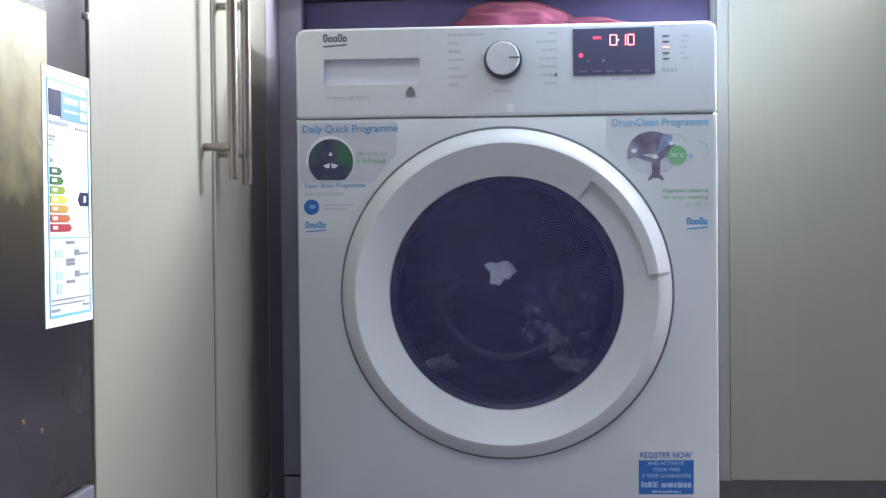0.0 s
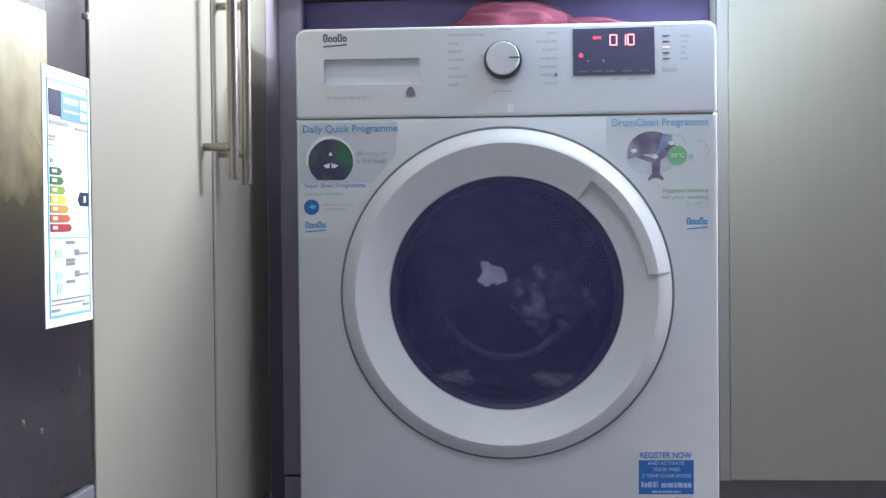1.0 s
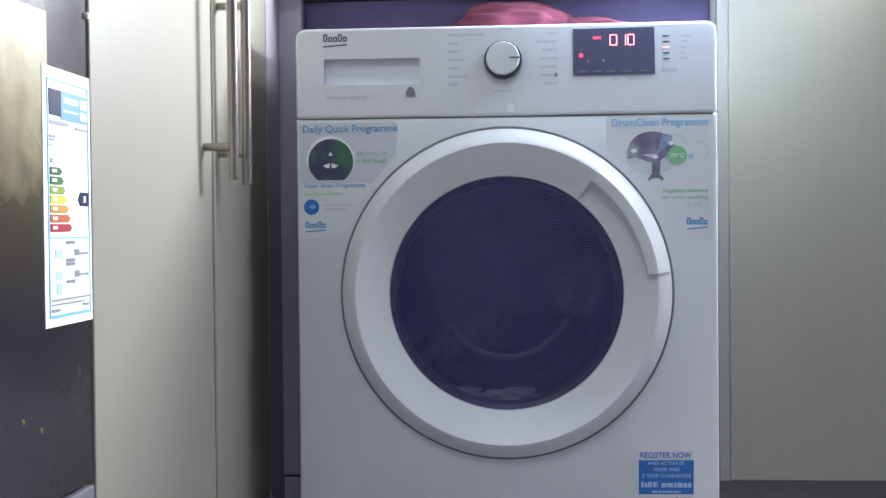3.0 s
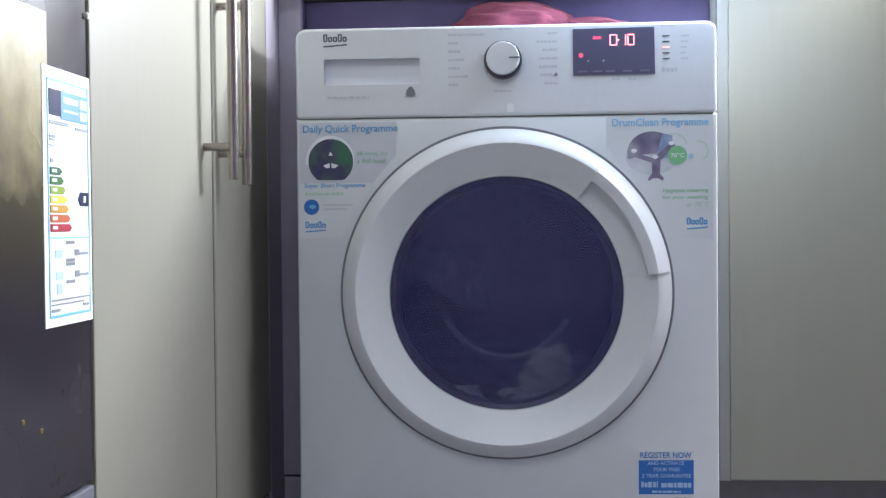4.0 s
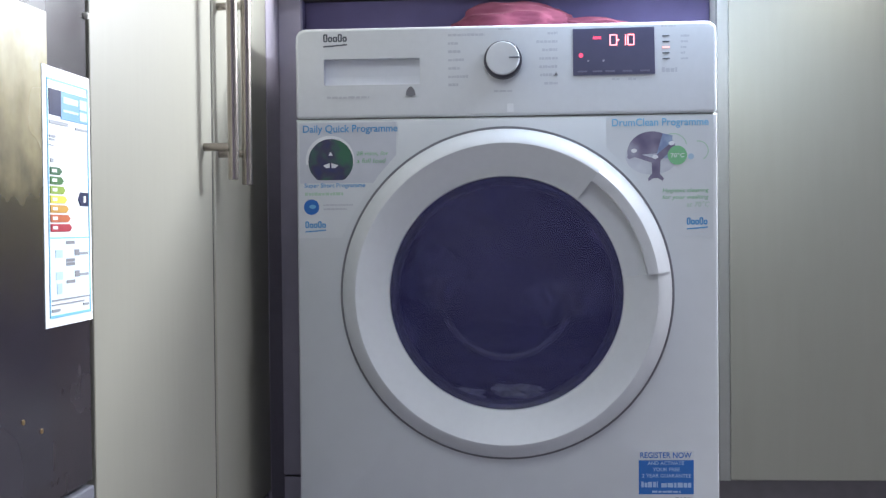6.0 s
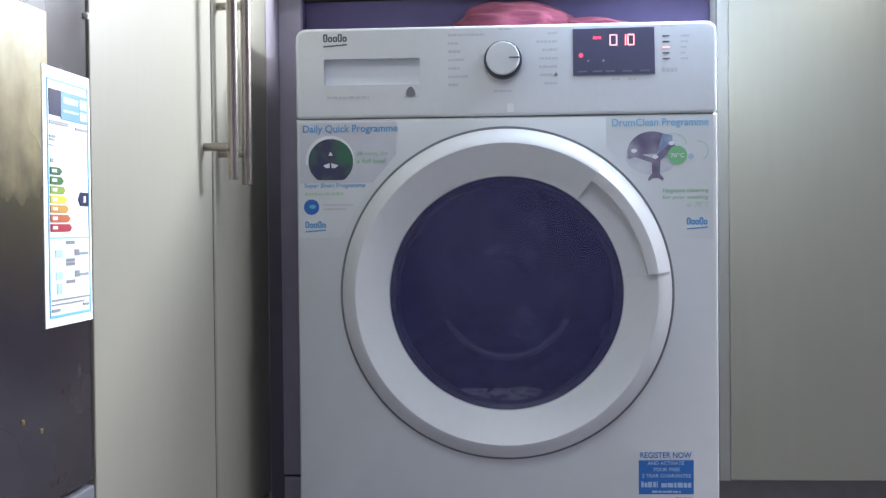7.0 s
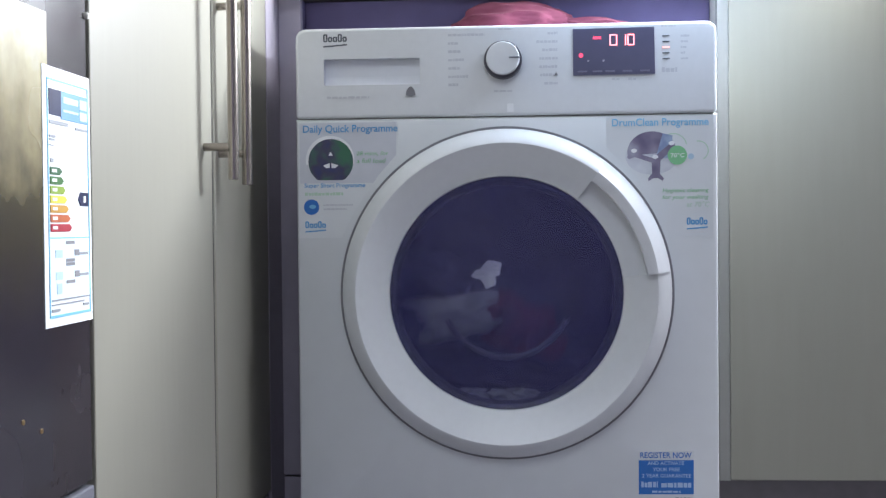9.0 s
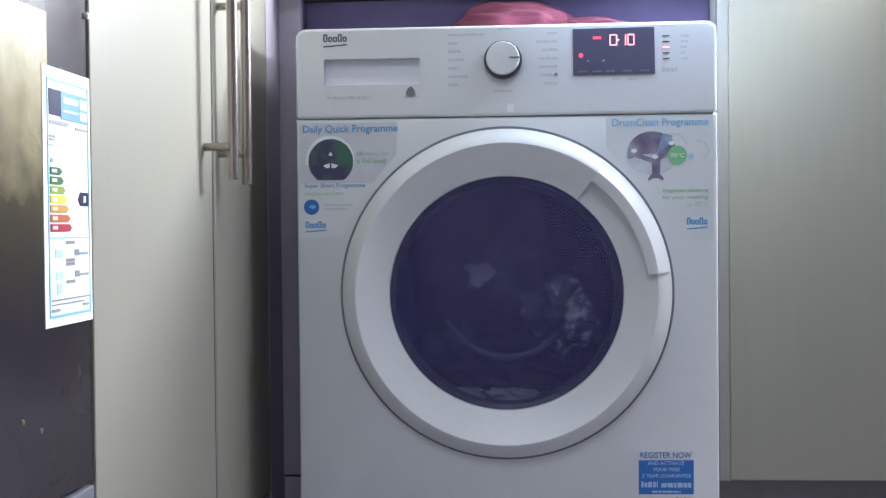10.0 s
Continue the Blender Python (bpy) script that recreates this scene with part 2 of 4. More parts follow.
def rounded(x0, x1, z0, z1, r, low=None, seg=6):
    """Outline of a rectangle with rounded corners, top radius r and bottom radius low."""
    low = r if low is None else low
    pts = []
    for cx, cz, rr, a0 in ((x1 - r, z1 - r, r, 0), (x0 + r, z1 - r, r, 90), (x0 + low, z0 + low, low, 180), (x1 - low, z0 + low, low, 270)):
        if rr <= 0:
            pts.append((cx, cz))
            continue
        for i in range(seg + 1):
            a = radians(a0 + 90 * i / seg)
            pts.append((cx + rr * math.cos(a), cz + rr * math.sin(a)))
    return pts


def disc_points(cx, cz, r, n=40, rz=None, a0=0, a1=360):
    rz = rz or r
    full = a1 - a0 >= 360
    return [(cx + r * math.cos(radians(a0 + (a1 - a0) * i / (n if full else n - 1))),
             cz + rz * math.sin(radians(a0 + (a1 - a0) * i / (n if full else n - 1)))) for i in range(n)]


def lathe(cx, cz, profile, seg=128, a0=0.0, a1=360.0, closed=False):
    """Turns (radius, y) points about the line along y through (cx, cz)."""
    full = a1 - a0 >= 360
    bm = bmesh.new()
    rings = []
    count = seg if full else seg + 1
    for i in range(count):
        a = radians(a0 + (a1 - a0) * i / seg)
        rings.append([bm.verts.new((cx + r * math.cos(a), y, cz + r * math.sin(a))) for r, y in profile])
    m = len(profile)
    for i in range(seg):
        p, q = rings[i], rings[(i + 1) % count]
        for j in range(m if closed else m - 1):
            bm.faces.new((p[j], p[(j + 1) % m], q[(j + 1) % m], q[j]))
    if closed and not full:
        bm.faces.new(rings[0])
        bm.faces.new(rings[-1][::-1])
    bmesh.ops.remove_doubles(bm, verts=bm.verts, dist=1e-6)
    return bm


def lettering(text, x0, x1, z0, z1, y, shear=0.0, weight=0.012):
    """Flat raised letters that fill the given box on a front at y."""
    cu = bpy.data.curves.new("letters", "FONT")
    cu.body, cu.size, cu.shear, cu.resolution_u, cu.offset = text, 1.0, shear, 3, weight
    ob = bpy.data.objects.new("letters", cu)
    scene.collection.objects.link(ob)
    me = bpy.data.meshes.new_from_object(ob.evaluated_get(bpy.context.evaluated_depsgraph_get()))
    bpy.data.objects.remove(ob)
    bm = bmesh.new()
    bm.from_mesh(me)
    bpy.data.meshes.remove(me)
    xs, ys = [v.co.x for v in bm.verts], [v.co.y for v in bm.verts]
    ax, bx, ay, by = min(xs), max(xs), min(ys), max(ys)
    for v in bm.verts:
        v.co = (x0 + (v.co.x - ax) / (bx - ax) * (x1 - x0), y, z0 + (v.co.y - ay) / (by - ay) * (z1 - z0))
    geo = bmesh.ops.extrude_face_region(bm, geom=bm.faces[:])
    bmesh.ops.translate(bm, vec=(0, 0.0006, 0), verts=[g for g in geo["geom"] if isinstance(g, bmesh.types.BMVert)])
    return bm


def bars(spans, y, depth=0.0006):
    """Flat bars (x0, x1, z0, z1) raised on a front at y."""
    bm = bmesh.new()
    for x0, x1, z0, z1 in spans:
        add(bm, box(x0, x1, y, y + depth, z0, z1))
    return bm


def word_bar(x0, x1, z0, z1, y, seed, gap=0.0016, longest=0.011):
    """A line of unreadable print: short bars of uneven length and height."""
    rnd = random.Random(seed)
    spans, x = [], x0
    while x < x1 - 0.001:
        w = min(rnd.uniform(0.4, 1.0) * longest, x1 - x)
        h = (z1 - z0) * rnd.uniform(0.0, 0.25)
        spans.append((x, x + w, z0, z1 - h))
        x += w + gap * rnd.uniform(0.7, 1.3)
    return bars(spans, y)


# ---- the room ----
solo("floor", box(-1.05, 2.25, -2.55, 2.55, -0.05, 0.0), M_FLOOR, (0.6, 0, -0.05), "grey vinyl kitchen floor", "floor", kind="structure")
solo("ceiling", box(-1.05, 2.25, -2.55, 2.55, 2.40, 2.46), M_CEIL, (0.6, 0, 2.40), "white painted kitchen ceiling", "ceiling", kind="structure")
solo("wall_west", box(-1.11, -1.0, -2.55, 2.55, 0, 2.40), M_WALL, (-1.05, 0, 0), "pale painted wall behind the tall units", "wall", kind="structure")
solo("wall_east", box(2.2, 2.31, -2.55, 2.55, 0, 2.40), M_WALL, (2.25, 0, 0), "pale painted kitchen wall", "wall", kind="structure")


solo("wall_north", box(-1.0, 2.2, 2.52, 2.66, 0, 2.40), M_WALL, (0.6, 2.52, 0), "pale painted wall over the worktop", "wall", kind="structure")
# out of view; its mauve throws fill forward and tints the door glass
solo("wall_south", box(-1.0, 2.2, -2.64, -2.50, 0, 2.40), M_FILLWALL, (0.6, -2.55, 0), "unseen rear wall coloured mauve for fill and reflections", "wall", kind="structure")

# ---- base units and worktop ----
YP = 1.916


def base_unit():
    u = thing("base_cabinet", (0.62, 2.2, 0.0), "cream laminate base cabinet with a plain closed door", "cabinet")
    part("body", box(0.3015, 0.92, 1.9365, 2.50, 0.15, 0.9285), M_CREAM_EDGE, u)
    part("end_panel", box(0.3015, 0.3183, 1.9168, 1.9360, 0.15, 0.9285, 0.001), M_GREYEDGE, u, "pale grey edge of the end panel")
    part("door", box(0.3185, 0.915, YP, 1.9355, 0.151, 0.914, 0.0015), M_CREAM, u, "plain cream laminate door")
    part("plinth", box(0.3015, 0.92, 1.957, 1.972, 0.0, 0.1485), M_PLINTH, u, "dark grey recessed plinth")
    return u


base_unit()
far_unit = thing("base_cabinet", (1.5, 2.2, 0.0), "cream laminate base cabinet with a plain closed door", "cabinet")
part("body", box(0.923, 2.19, 1.9365, 2.50, 0.15, 0.9285), M_CREAM_EDGE, far_unit)
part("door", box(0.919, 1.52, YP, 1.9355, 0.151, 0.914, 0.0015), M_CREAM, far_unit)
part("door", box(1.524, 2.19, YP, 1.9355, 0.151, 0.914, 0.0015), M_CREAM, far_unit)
part("plinth", box(0.923, 2.19, 1.957, 1.972, 0.0, 0.1485), M_PLINTH, far_unit)
solo("worktop", box(-0.3975, 2.198, 1.912, 2.515, 0.930, 0.968, 0.004), M_WORKTOP, (0.9, 2.2, 0.930), "dark laminate worktop over the units", "worktop", kind="structure")

YF = 1.950
filler = thing("corner_filler", (-0.377, YF, 0.0), "dark grey filler strips in the corner beside the washing machine recess", "filler panel")
part("panel", box(-0.3985, -0.3620, YF, YF + 0.018, 0.1505, 0.9285, 0.001), M_FILLER, filler)
part("plinth", box(-0.3985, -0.3620, YF + 0.003, YF + 0.018, 0.0, 0.1465, 0.001), M_FILLER, filler)
part("return_panel", box(-0.418, -0.3990, 1.8565, YF + 0.018, 0.0, 0.9285, 0.001), M_FILLER, filler, "dark grey return strip beside the cabinet door")
solo("alcove_back", box(-0.398, 0.301, 2.49, 2.515, 0.0, 0.9285), M_ALCOVESHADE, (0, 2.5, 0), "back of the appliance recess, its shade painted dark mauve", "panel", kind="structure")
# added board that shows the recess's purple shade above the machine
solo("recess_shade_board", box(-0.3615, 0.301, 1.990, 2.004, 0.8425, 0.9285, 0.001), M_ALCOVESHADE, (0, 2.0, 0.8425), "added board painted with the mauve shade behind the machine", "panel", kind="structure")
solo("alcove_side", box(-0.398, -0.3620, 1.970, 2.488, 0.0, 0.9285), M_ALCOVESHADE, (-0.377, 2.2, 0), "side of the appliance recess, its shade painted dark mauve", "panel", kind="structure")

# ---- tall units with bar handles ----
XL = -0.399


def bar_handle(parent, y, low):
    h = part("handle", rod((XL + 0.037, y, low), (XL + 0.037, y, low + 0.274), 0.0068, 20, 0.001), M_STEEL, parent, "brushed steel bar handle", smooth=True)
    for z in (low + 0.041, low + 0.233):
        part("standoff", rod((XL - 0.001, y, z), (XL + 0.037, y, z), 0.0052, 14), M_STEEL, h, smooth=True)


def tall_cabinet():
    u = thing("tall_cabinet", (-0.7, 1.5, 0.0), "tall cream laminate cabinet with two closed doors", "cabinet")
    part("body", box(-0.998, XL - 0.022, 1.0905, 1.966, 0.143, 2.20), M_CREAM_EDGE, u)
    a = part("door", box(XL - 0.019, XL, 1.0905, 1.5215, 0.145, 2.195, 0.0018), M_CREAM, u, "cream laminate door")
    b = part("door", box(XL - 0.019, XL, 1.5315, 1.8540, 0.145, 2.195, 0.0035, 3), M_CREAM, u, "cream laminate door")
    part("plinth", box(-0.998, XL - 0.005, 1.0905, 1.8540, 0.0, 0.140), M_FILLER, u, "grey plinth under the doors")
    # near-flush black strip that paints in the shade of the gap
    part("gap_shade_strip", box(XL - 0.0215, XL - 0.0022, 1.5219, 1.5311, 0.15, 2.19), M_DARK, u, "dark strip painted for the shade between the doors")
    bar_handle(a, 1.4835, 0.6155)
    bar_handle(b, 1.5570, 0.6115)
    return u


tall_cabinet()


def fridge():
    u = thing("fridge", (-0.7, 0.78, 0.0), "glossy black fridge with a pale kick panel", "fridge")
    part("body", box(-0.998, XL - 0.032, 0.48, 1.083, 0.02, 1.95), M_BLACK, u)
    part("door", box(XL - 0.030, XL, 0.484, 1.0835, 0.3235, 1.93, 0.004), M_BLACK, u, "glossy black door")
    part("kick_panel", box(XL - 0.030, XL + 0.001, 0.484, 1.0835, 0.06, 0.3205, 0.002), M_SILVER, u, "pale grey lower panel")
    return u


cooler = fridge()
# reflections of lamps in the fridge door, added as small brass dots
for y, z in ((0.927, 0.403), (0.963, 0.390)):
    part("glint_dot", rod((XL - 0.001, y, z), (XL + 0.002, y, z), 0.0022, 12), M_BRASS, cooler, "tiny brass dot standing in for a lamp's reflection")
part("bumper", rod((XL - 0.001, 1.0785, 0.7500), (XL + 0.004, 1.0785, 0.7500), 0.0032, 16, 0.001), M_CREAM_EDGE, cooler, "small pale bumper at the door edge", smooth=True)
# a glossy reflection on the fridge door, painted as colour on a thin sheet
sheet = solo("sheen_sheet", side_prism([(0.60, 0.345), (0.9868, 0.345), (0.9868, 0.7375), (0.60, 0.7300)], XL + 0.0003, XL + 0.0005 + 0.0006), M_SHEEN, (XL, 0.8, 0.54), "thin sheet painted with a reflection, pale gold to black, on the fridge", "sheet")

# ---- machine ----
D = 1.723
X0, X1, ZP, ZT = -0.329, 0.271, 0.711, 0.840
CX, CZ = -0.0285, 0.4585
machine = thing("washing_machine", (-0.029, 2.0, 0.0), "white front-loading washing machine running with its door closed", "washing machine")


def holed_front(x0, x1, z0, z1, cx, cz, r, y0, y1, corner=0.008):
    """Front sheet with a round opening and a thickness, and an edge rolled back."""
    angles = {radians(i * 360 / 120) for i in range(120)}
    for x, z in ((x0, z0), (x1, z0), (x1, z1), (x0, z1)):
        angles.add(math.atan2(z - cz, x - cx) % (2 * math.pi))
    angles = sorted(angles)
    bm = bmesh.new()
    rows = []
    for a in angles:
        c, s = math.cos(a), math.sin(a)
        t = min(([(x1 - cx) / c] if c > 1e-9 else []) + ([(x0 - cx) / c] if c < -1e-9 else []) +
                ([(z1 - cz) / s] if s > 1e-9 else []) + ([(z0 - cz) / s] if s < -1e-9 else []))
        k = (t - corner) / t
        rows.append([bm.verts.new(p) for p in (
            (cx + r * c, y1, cz + r * s), (cx + r * c, y0, cz + r * s),
            (cx + t * k * c, y0, cz + t * k * s),
            (cx + t * (1 - 0.3 * corner / t) * c, y0 + corner * 0.3, cz + t * (1 - 0.3 * corner / t) * s),
            (cx + t * c, y0 + corner, cz + t * s), (cx + t * c, y1, cz + t * s))])
    n = len(rows)
    for i in range(n):
        p, q = rows[i], rows[(i + 1) % n]
        for j in range(5):
            bm.faces.new((p[j], p[j + 1], q[j + 1], q[j]))
    return bm


front = part("front_panel", holed_front(X0, X1, 0.085, ZP - 0.0006, CX, CZ, 0.226, D, D + 0.03, 0.006), M_ENAMEL, machine, smooth=True)
body_bm = box(X0 + 0.002, X1 - 0.002, D + 0.031, D + 0.05, 0.085, 0.245)
add(body_bm, box(X0 + 0.002, X0 + 0.004, D + 0.031, 2.28, 0.03, 0.82))
add(body_bm, box(X1 - 0.004, X1 - 0.002, D + 0.031, 2.28, 0.03, 0.82))
add(body_bm, box(X0 + 0.004, X1 - 0.004, 2.276, 2.28, 0.03, 0.82))
add(body_bm, box(X0 + 0.004, X1 - 0.004, D + 0.031, 2.276, 0.03, 0.034))
part("casing", body_bm, M_ENAMEL, machine, "white enamelled casing")
part("kick_plate", box(X0 + 0.004, X1 - 0.004, D + 0.006, D + 0.03, 0.012, 0.083, 0.003), M_PLASTIC, machine)
for x in (X0 + 0.06, X1 - 0.06):
    for y in (D + 0.08, 2.2):
        part("foot", rod((x, y, 0.0), (x, y, 0.03), 0.02), M_GREY, machine)
part("top", box(X0 + 0.001, X1 - 0.001, D + 0.036, 2.285, 0.821, 0.841, 0.006, 3), M_ENAMEL, machine, "white worktop lid")
GX0, GX1, GZ0, GZ1 = -0.2870, -0.1485, 0.7585, 0.7960


def control_front():
    """Rounded panel with an oblong opening for the drawer's grip."""
    bm = bmesh.new()
    loops = []
    for inset, y in ((0.004, D - 0.001), (0.0012, D + 0.0002), (0.0, D + 0.003), (0.0, D + 0.035)):
        pts = rounded(X0 + 0.001 + inset, X1 - 0.001 - inset, ZP + 0.0006 + inset, ZT - inset, 0.014 - inset, 0.005 - inset)
        loops.append([bm.verts.new((x, y, z)) for x, z in pts])
    n = len(loops[0])
    for p, q in zip(loops, loops[1:]):
        for i in range(n):
            bm.faces.new((p[i], p[(i + 1) % n], q[(i + 1) % n], q[i]))
    hole = [bm.verts.new((x, D - 0.001, z)) for x, z in rounded(GX0, GX1, GZ0, GZ1, 0.002, 0.002, 3)]
    m = len(hole)
    edges = [bm.edges.new((hole[i], hole[(i + 1) % m])) for i in range(m)]
    edges += [bm.edges.get((loops[0][i], loops[0][(i + 1) % n])) for i in range(n)]
    bmesh.ops.triangle_fill(bm, use_beauty=True, use_dissolve=False, edges=edges)
    return bm


panel = part("control_panel", control_front(), M_PLASTIC, machine, "white control panel", smooth=True)
for poly in panel.data.polygons:
    poly.use_smooth = abs(poly.normal.y) < 0.999
part("seam", box(X0 + 0.004, X1 - 0.004, D + 0.006, D + 0.03, ZP - 0.002, ZP + 0.002), M_GREYEDGE, machine)

F = D - 0.0016
# detergent drawer: a hollow grip under a lip
rec = bmesh.new()
curve = [(0.0004, GZ0)] + [(0.0004 + 0.0105 * (1 - (1 - k / 7) ** 2), GZ0 + (GZ1 - GZ0) * 0.42 * (k / 7) ** 1.5) for k in range(1, 8)] + [(0.0125, GZ1), (0.0004, GZ1)]
ends = [[rec.verts.new((x, D - 0.001 + y, z)) for y, z in curve] for x in (GX0, GX1)]
for k in range(len(curve) - 1):
    rec.faces.new((ends[0][k], ends[0][k + 1], ends[1][k + 1], ends[1][k]))
for side in ends:
    rec.faces.new(side)
drawer = part("detergent_drawer", rec, M_SLOPE, machine, "hollow grip of the white detergent drawer")
part("badge", prism([(-0.1690, 0.7425), (-0.1677, 0.7492), (-0.1650, 0.7535), (-0.1620, 0.7552), (-0.1590, 0.7535), (-0.1562, 0.7492), (-0.1549, 0.7425), (-0.1620, 0.7408)], F - 0.0012, F), M_GREY, drawer, "grey rounded triangle mark")
part("small_print", word_bar(-0.2825, -0.2215, 0.7395, 0.7430, F - 0.001, 3), M_FAINT, drawer)


def wordmark(x0, x1, z0, z1, mat, parent, y):
    """A maker's mark as plain shapes: five open rounded shapes over a slanting stroke."""
    w = (x1 - x0) / 5
    zt = z0 + (z1 - z0) * 0.40
    bm = bmesh.new()
    for i in range(5):
        a = x0 + i * w
        top = (z1, z0 + (z1 - z0) * 0.80)[i in (1, 2, 4)]
        outer = rounded(a, a + 0.90 * w, zt, top, 0.3 * w, None, 4)
        inner = rounded(a + 0.30 * w, a + 0.58 * w, zt + 0.27 * w, top - 0.27 * w, 0.14 * w, None, 4)
        loops = [[bm.verts.new((px, yy, pz)) for px, pz in pts] for pts, yy in ((outer, y + 0.0006), (outer, y), (inner, y), (inner, y + 0.0006))]
        n = len(outer)
        for p, q in zip(loops, loops[1:]):
            for k in range(n):
                bm.faces.new((p[k], p[(k + 1) % n], q[(k + 1) % n], q[k]))
    h = (z1 - z0) * 0.10
    add(bm, prism([(x0, z0), (x0 + (x1 - x0) * 0.5, z0 + 0.6 * h), (x1, z0 + 1.4 * h), (x1 - w * 0.1, z0 + 2.5 * h), (x0 + (x1 - x0) * 0.5, z0 + 1.7 * h), (x0, z0 + 1.1 * h)], y, y + 0.0006))
    part("maker_mark", bm, mat, parent, "plain lettering-like mark over a slanting stroke")


wordmark(-0.2874, -0.2525, 0.8130, 0.8320, M_INK, panel, D - 0.0013)

# programme knob
KX, KZ = -0.0298, 0.7905
knob = part("knob", lathe(KX, KZ - 0.0008, [(0.0272, D - 0.001), (0.0272, D - 0.009), (0.0262, D - 0.012), (0.0, D - 0.012)], 64), M_RIM, machine, "dark-rimmed programme knob", smooth=True)
part("cap", lathe(KX, KZ + 0.0008, [(0.0238, D - 0.0110), (0.0234, D - 0.0165), (0.0222, D - 0.0175), (0.0, D - 0.0178)], 64), M_PLASTIC, knob, "white face of the knob", smooth=True)
part("pointer", box(KX + 0.009, KX + 0.0232, D - 0.0186, D - 0.0160, KZ + 0.0004, KZ + 0.0022), M_INK, knob)
for i in range(7):
    z = 0.8275 - i * 0.0118
    w = (0.052, 0.016, 0.019, 0.024, 0.017, 0.028, 0.014)[i]
    part("programme_print", word_bar(-0.108, -0.108 + w, z - 0.0022, z + 0.0018, F + 0.0004, 20 + i, 0.0008, 0.006), M_FAINT, panel)
    w = (0.014, 0.030, 0.022, 0.026, 0.026, 0.025, 0.019)[i]
    part("programme_print", word_bar(0.0475 - w, 0.0475, z - 0.0022, z + 0.0018, F + 0.0004, 40 + i, 0.0008, 0.006), M_FAINT, panel)
for x, z, w in ((-0.036, 0.8345, 0.02), (-0.043, 0.7465, 0.026)):
    part("programme_print", word_bar(x, x + w, z - 0.0015, z + 0.0015, F + 0.0004, 60), M_FAINT, panel)
part("option_mark", prism([(0.0425, 0.7672), (0.0450, 0.7722), (0.0475, 0.7672)], F - 0.0006, F + 0.001), M_GREY, panel)
# highlight on the glossy panel, painted as a white patch
part("painted_highlight", prism(rounded(-0.0245, -0.0155, 0.7165, 0.7285, 0.001), F - 0.0006, F + 0.001), M_WHITEPRINT, panel, "small white mark painted for a lamp's reflection")

# display
disp = part("display", prism([(0.0692, 0.7662), (0.1840, 0.7668), (0.1830, 0.8328), (0.0690, 0.8318)], F - 0.001, F + 0.001), M_DISPLAY, machine, "dark display with red figures")
S = F - 0.0016


def digit(x, z, w, h, on, t=0.0016):
    """Seven strokes; on names the lit ones."""
    m = z + h / 2
    strokes = {"a": (x + t * 0.7, x + w - t * 0.7, z + h - t, z + h), "d": (x + t * 0.7, x + w - t * 0.7, z, z + t), "g": (x + t, x + w - t, m - t / 2, m + t / 2),
               "b": (x + w - t, x + w, m, z + h - t * 0.3), "c": (x + w - t, x + w, z + t * 0.3, m), "f": (x, x + t, m, z + h - t * 0.3), "e": (x, x + t, z + t * 0.3, m)}
    return bars([strokes[k] for k in on], S)


part("figure", digit(0.1205, 0.8075, 0.0108, 0.0158, "abcdef"), M_RED, disp, "glowing red figure 0")
part("figure", digit(0.1330, 0.8075, 0.0108, 0.0158, "bc"), M_RED, disp, "glowing red figure 1")
part("figure", digit(0.1455, 0.8075, 0.0098, 0.0158, "abcdef"), M_RED, disp, "glowing red figure 0")
part("symbol", bars([(0.0975, 0.1085, 0.8170, 0.8205)], S), M_REDDIM, disp, "glowing red dash")
part("symbol", prism(disc_points(0.0803, 0.7945, 0.0032, 14), S, S + 0.0006), M_REDDIM, disp, "glowing red dot")
for i, x in enumerate((0.0905, 0.1120)):
    part("symbol", prism(disc_points(x, 0.7865, 0.0016, 10), S, S + 0.0006), M_GREYPRINT, disp)
for i, x in enumerate((0.0755, 0.0965, 0.1145, 0.1385, 0.1630)):
    part("display_print", bars([(x, x + 0.0135, 0.7705, 0.7728)], S), M_DIMPRINT, disp)
for i in range(5):
    z = 0.8199 - i * 0.00795
    part("indicator", bars([(0.1946, 0.2043, z - 0.0009, z + 0.0009)], F, 0.001), M_LED if i == 2 else M_INK, panel, "lit red indicator" if i == 2 else "")
    part("indicator_print", word_bar(0.2200, 0.2200 + (0.012, 0.01, 0.009, 0.006, 0.011)[i], z - 0.0016, z + 0.0016, F + 0.0004, 80 + i, 0.0006, 0.005), M_FAINT, panel)
part("indicator_print", word_bar(0.1935, 0.2150, 0.769, 0.776, F + 0.0004, 90, 0.001, 0.008), M_FAINT, panel)
part("indicator_print", word_bar(0.1930, 0.2130, 0.8330, 0.8355, F + 0.0004, 91, 0.001, 0.008), M_FAINT, panel)
for x in (0.1235, 0.1465):
    part("button_print", word_bar(x, x + 0.011, 0.7590, 0.7625, F + 0.0004, 95, 0.001, 0.006), M_FAINT, panel)

# stickers on the front
G = D - 0.0003


def sticker(points, label, name="sticker", mat=None):
    return part(name, prism(points, G, D + 0.001), mat or M_FILM, machine, label)


def on(points):
    return prism(points, G - 0.00020, G)


left_film = sticker([(-0.3255, 0.7065), (-0.180, 0.7065), (-0.1805, 0.655), (-0.2150, 0.6180), (-0.2430, 0.5820), (-0.2640, 0.5400), (-0.3255, 0.5400)], "clear film sticker with blue and green print")
part("grey_print", prism([(-0.3235, 0.7050), (-0.183, 0.7050), (-0.184, 0.658), (-0.2090, 0.6300), (-0.2170, 0.6185), (-0.3235, 0.6185)], G - 0.00012, G), M_FILMGREY, left_film)
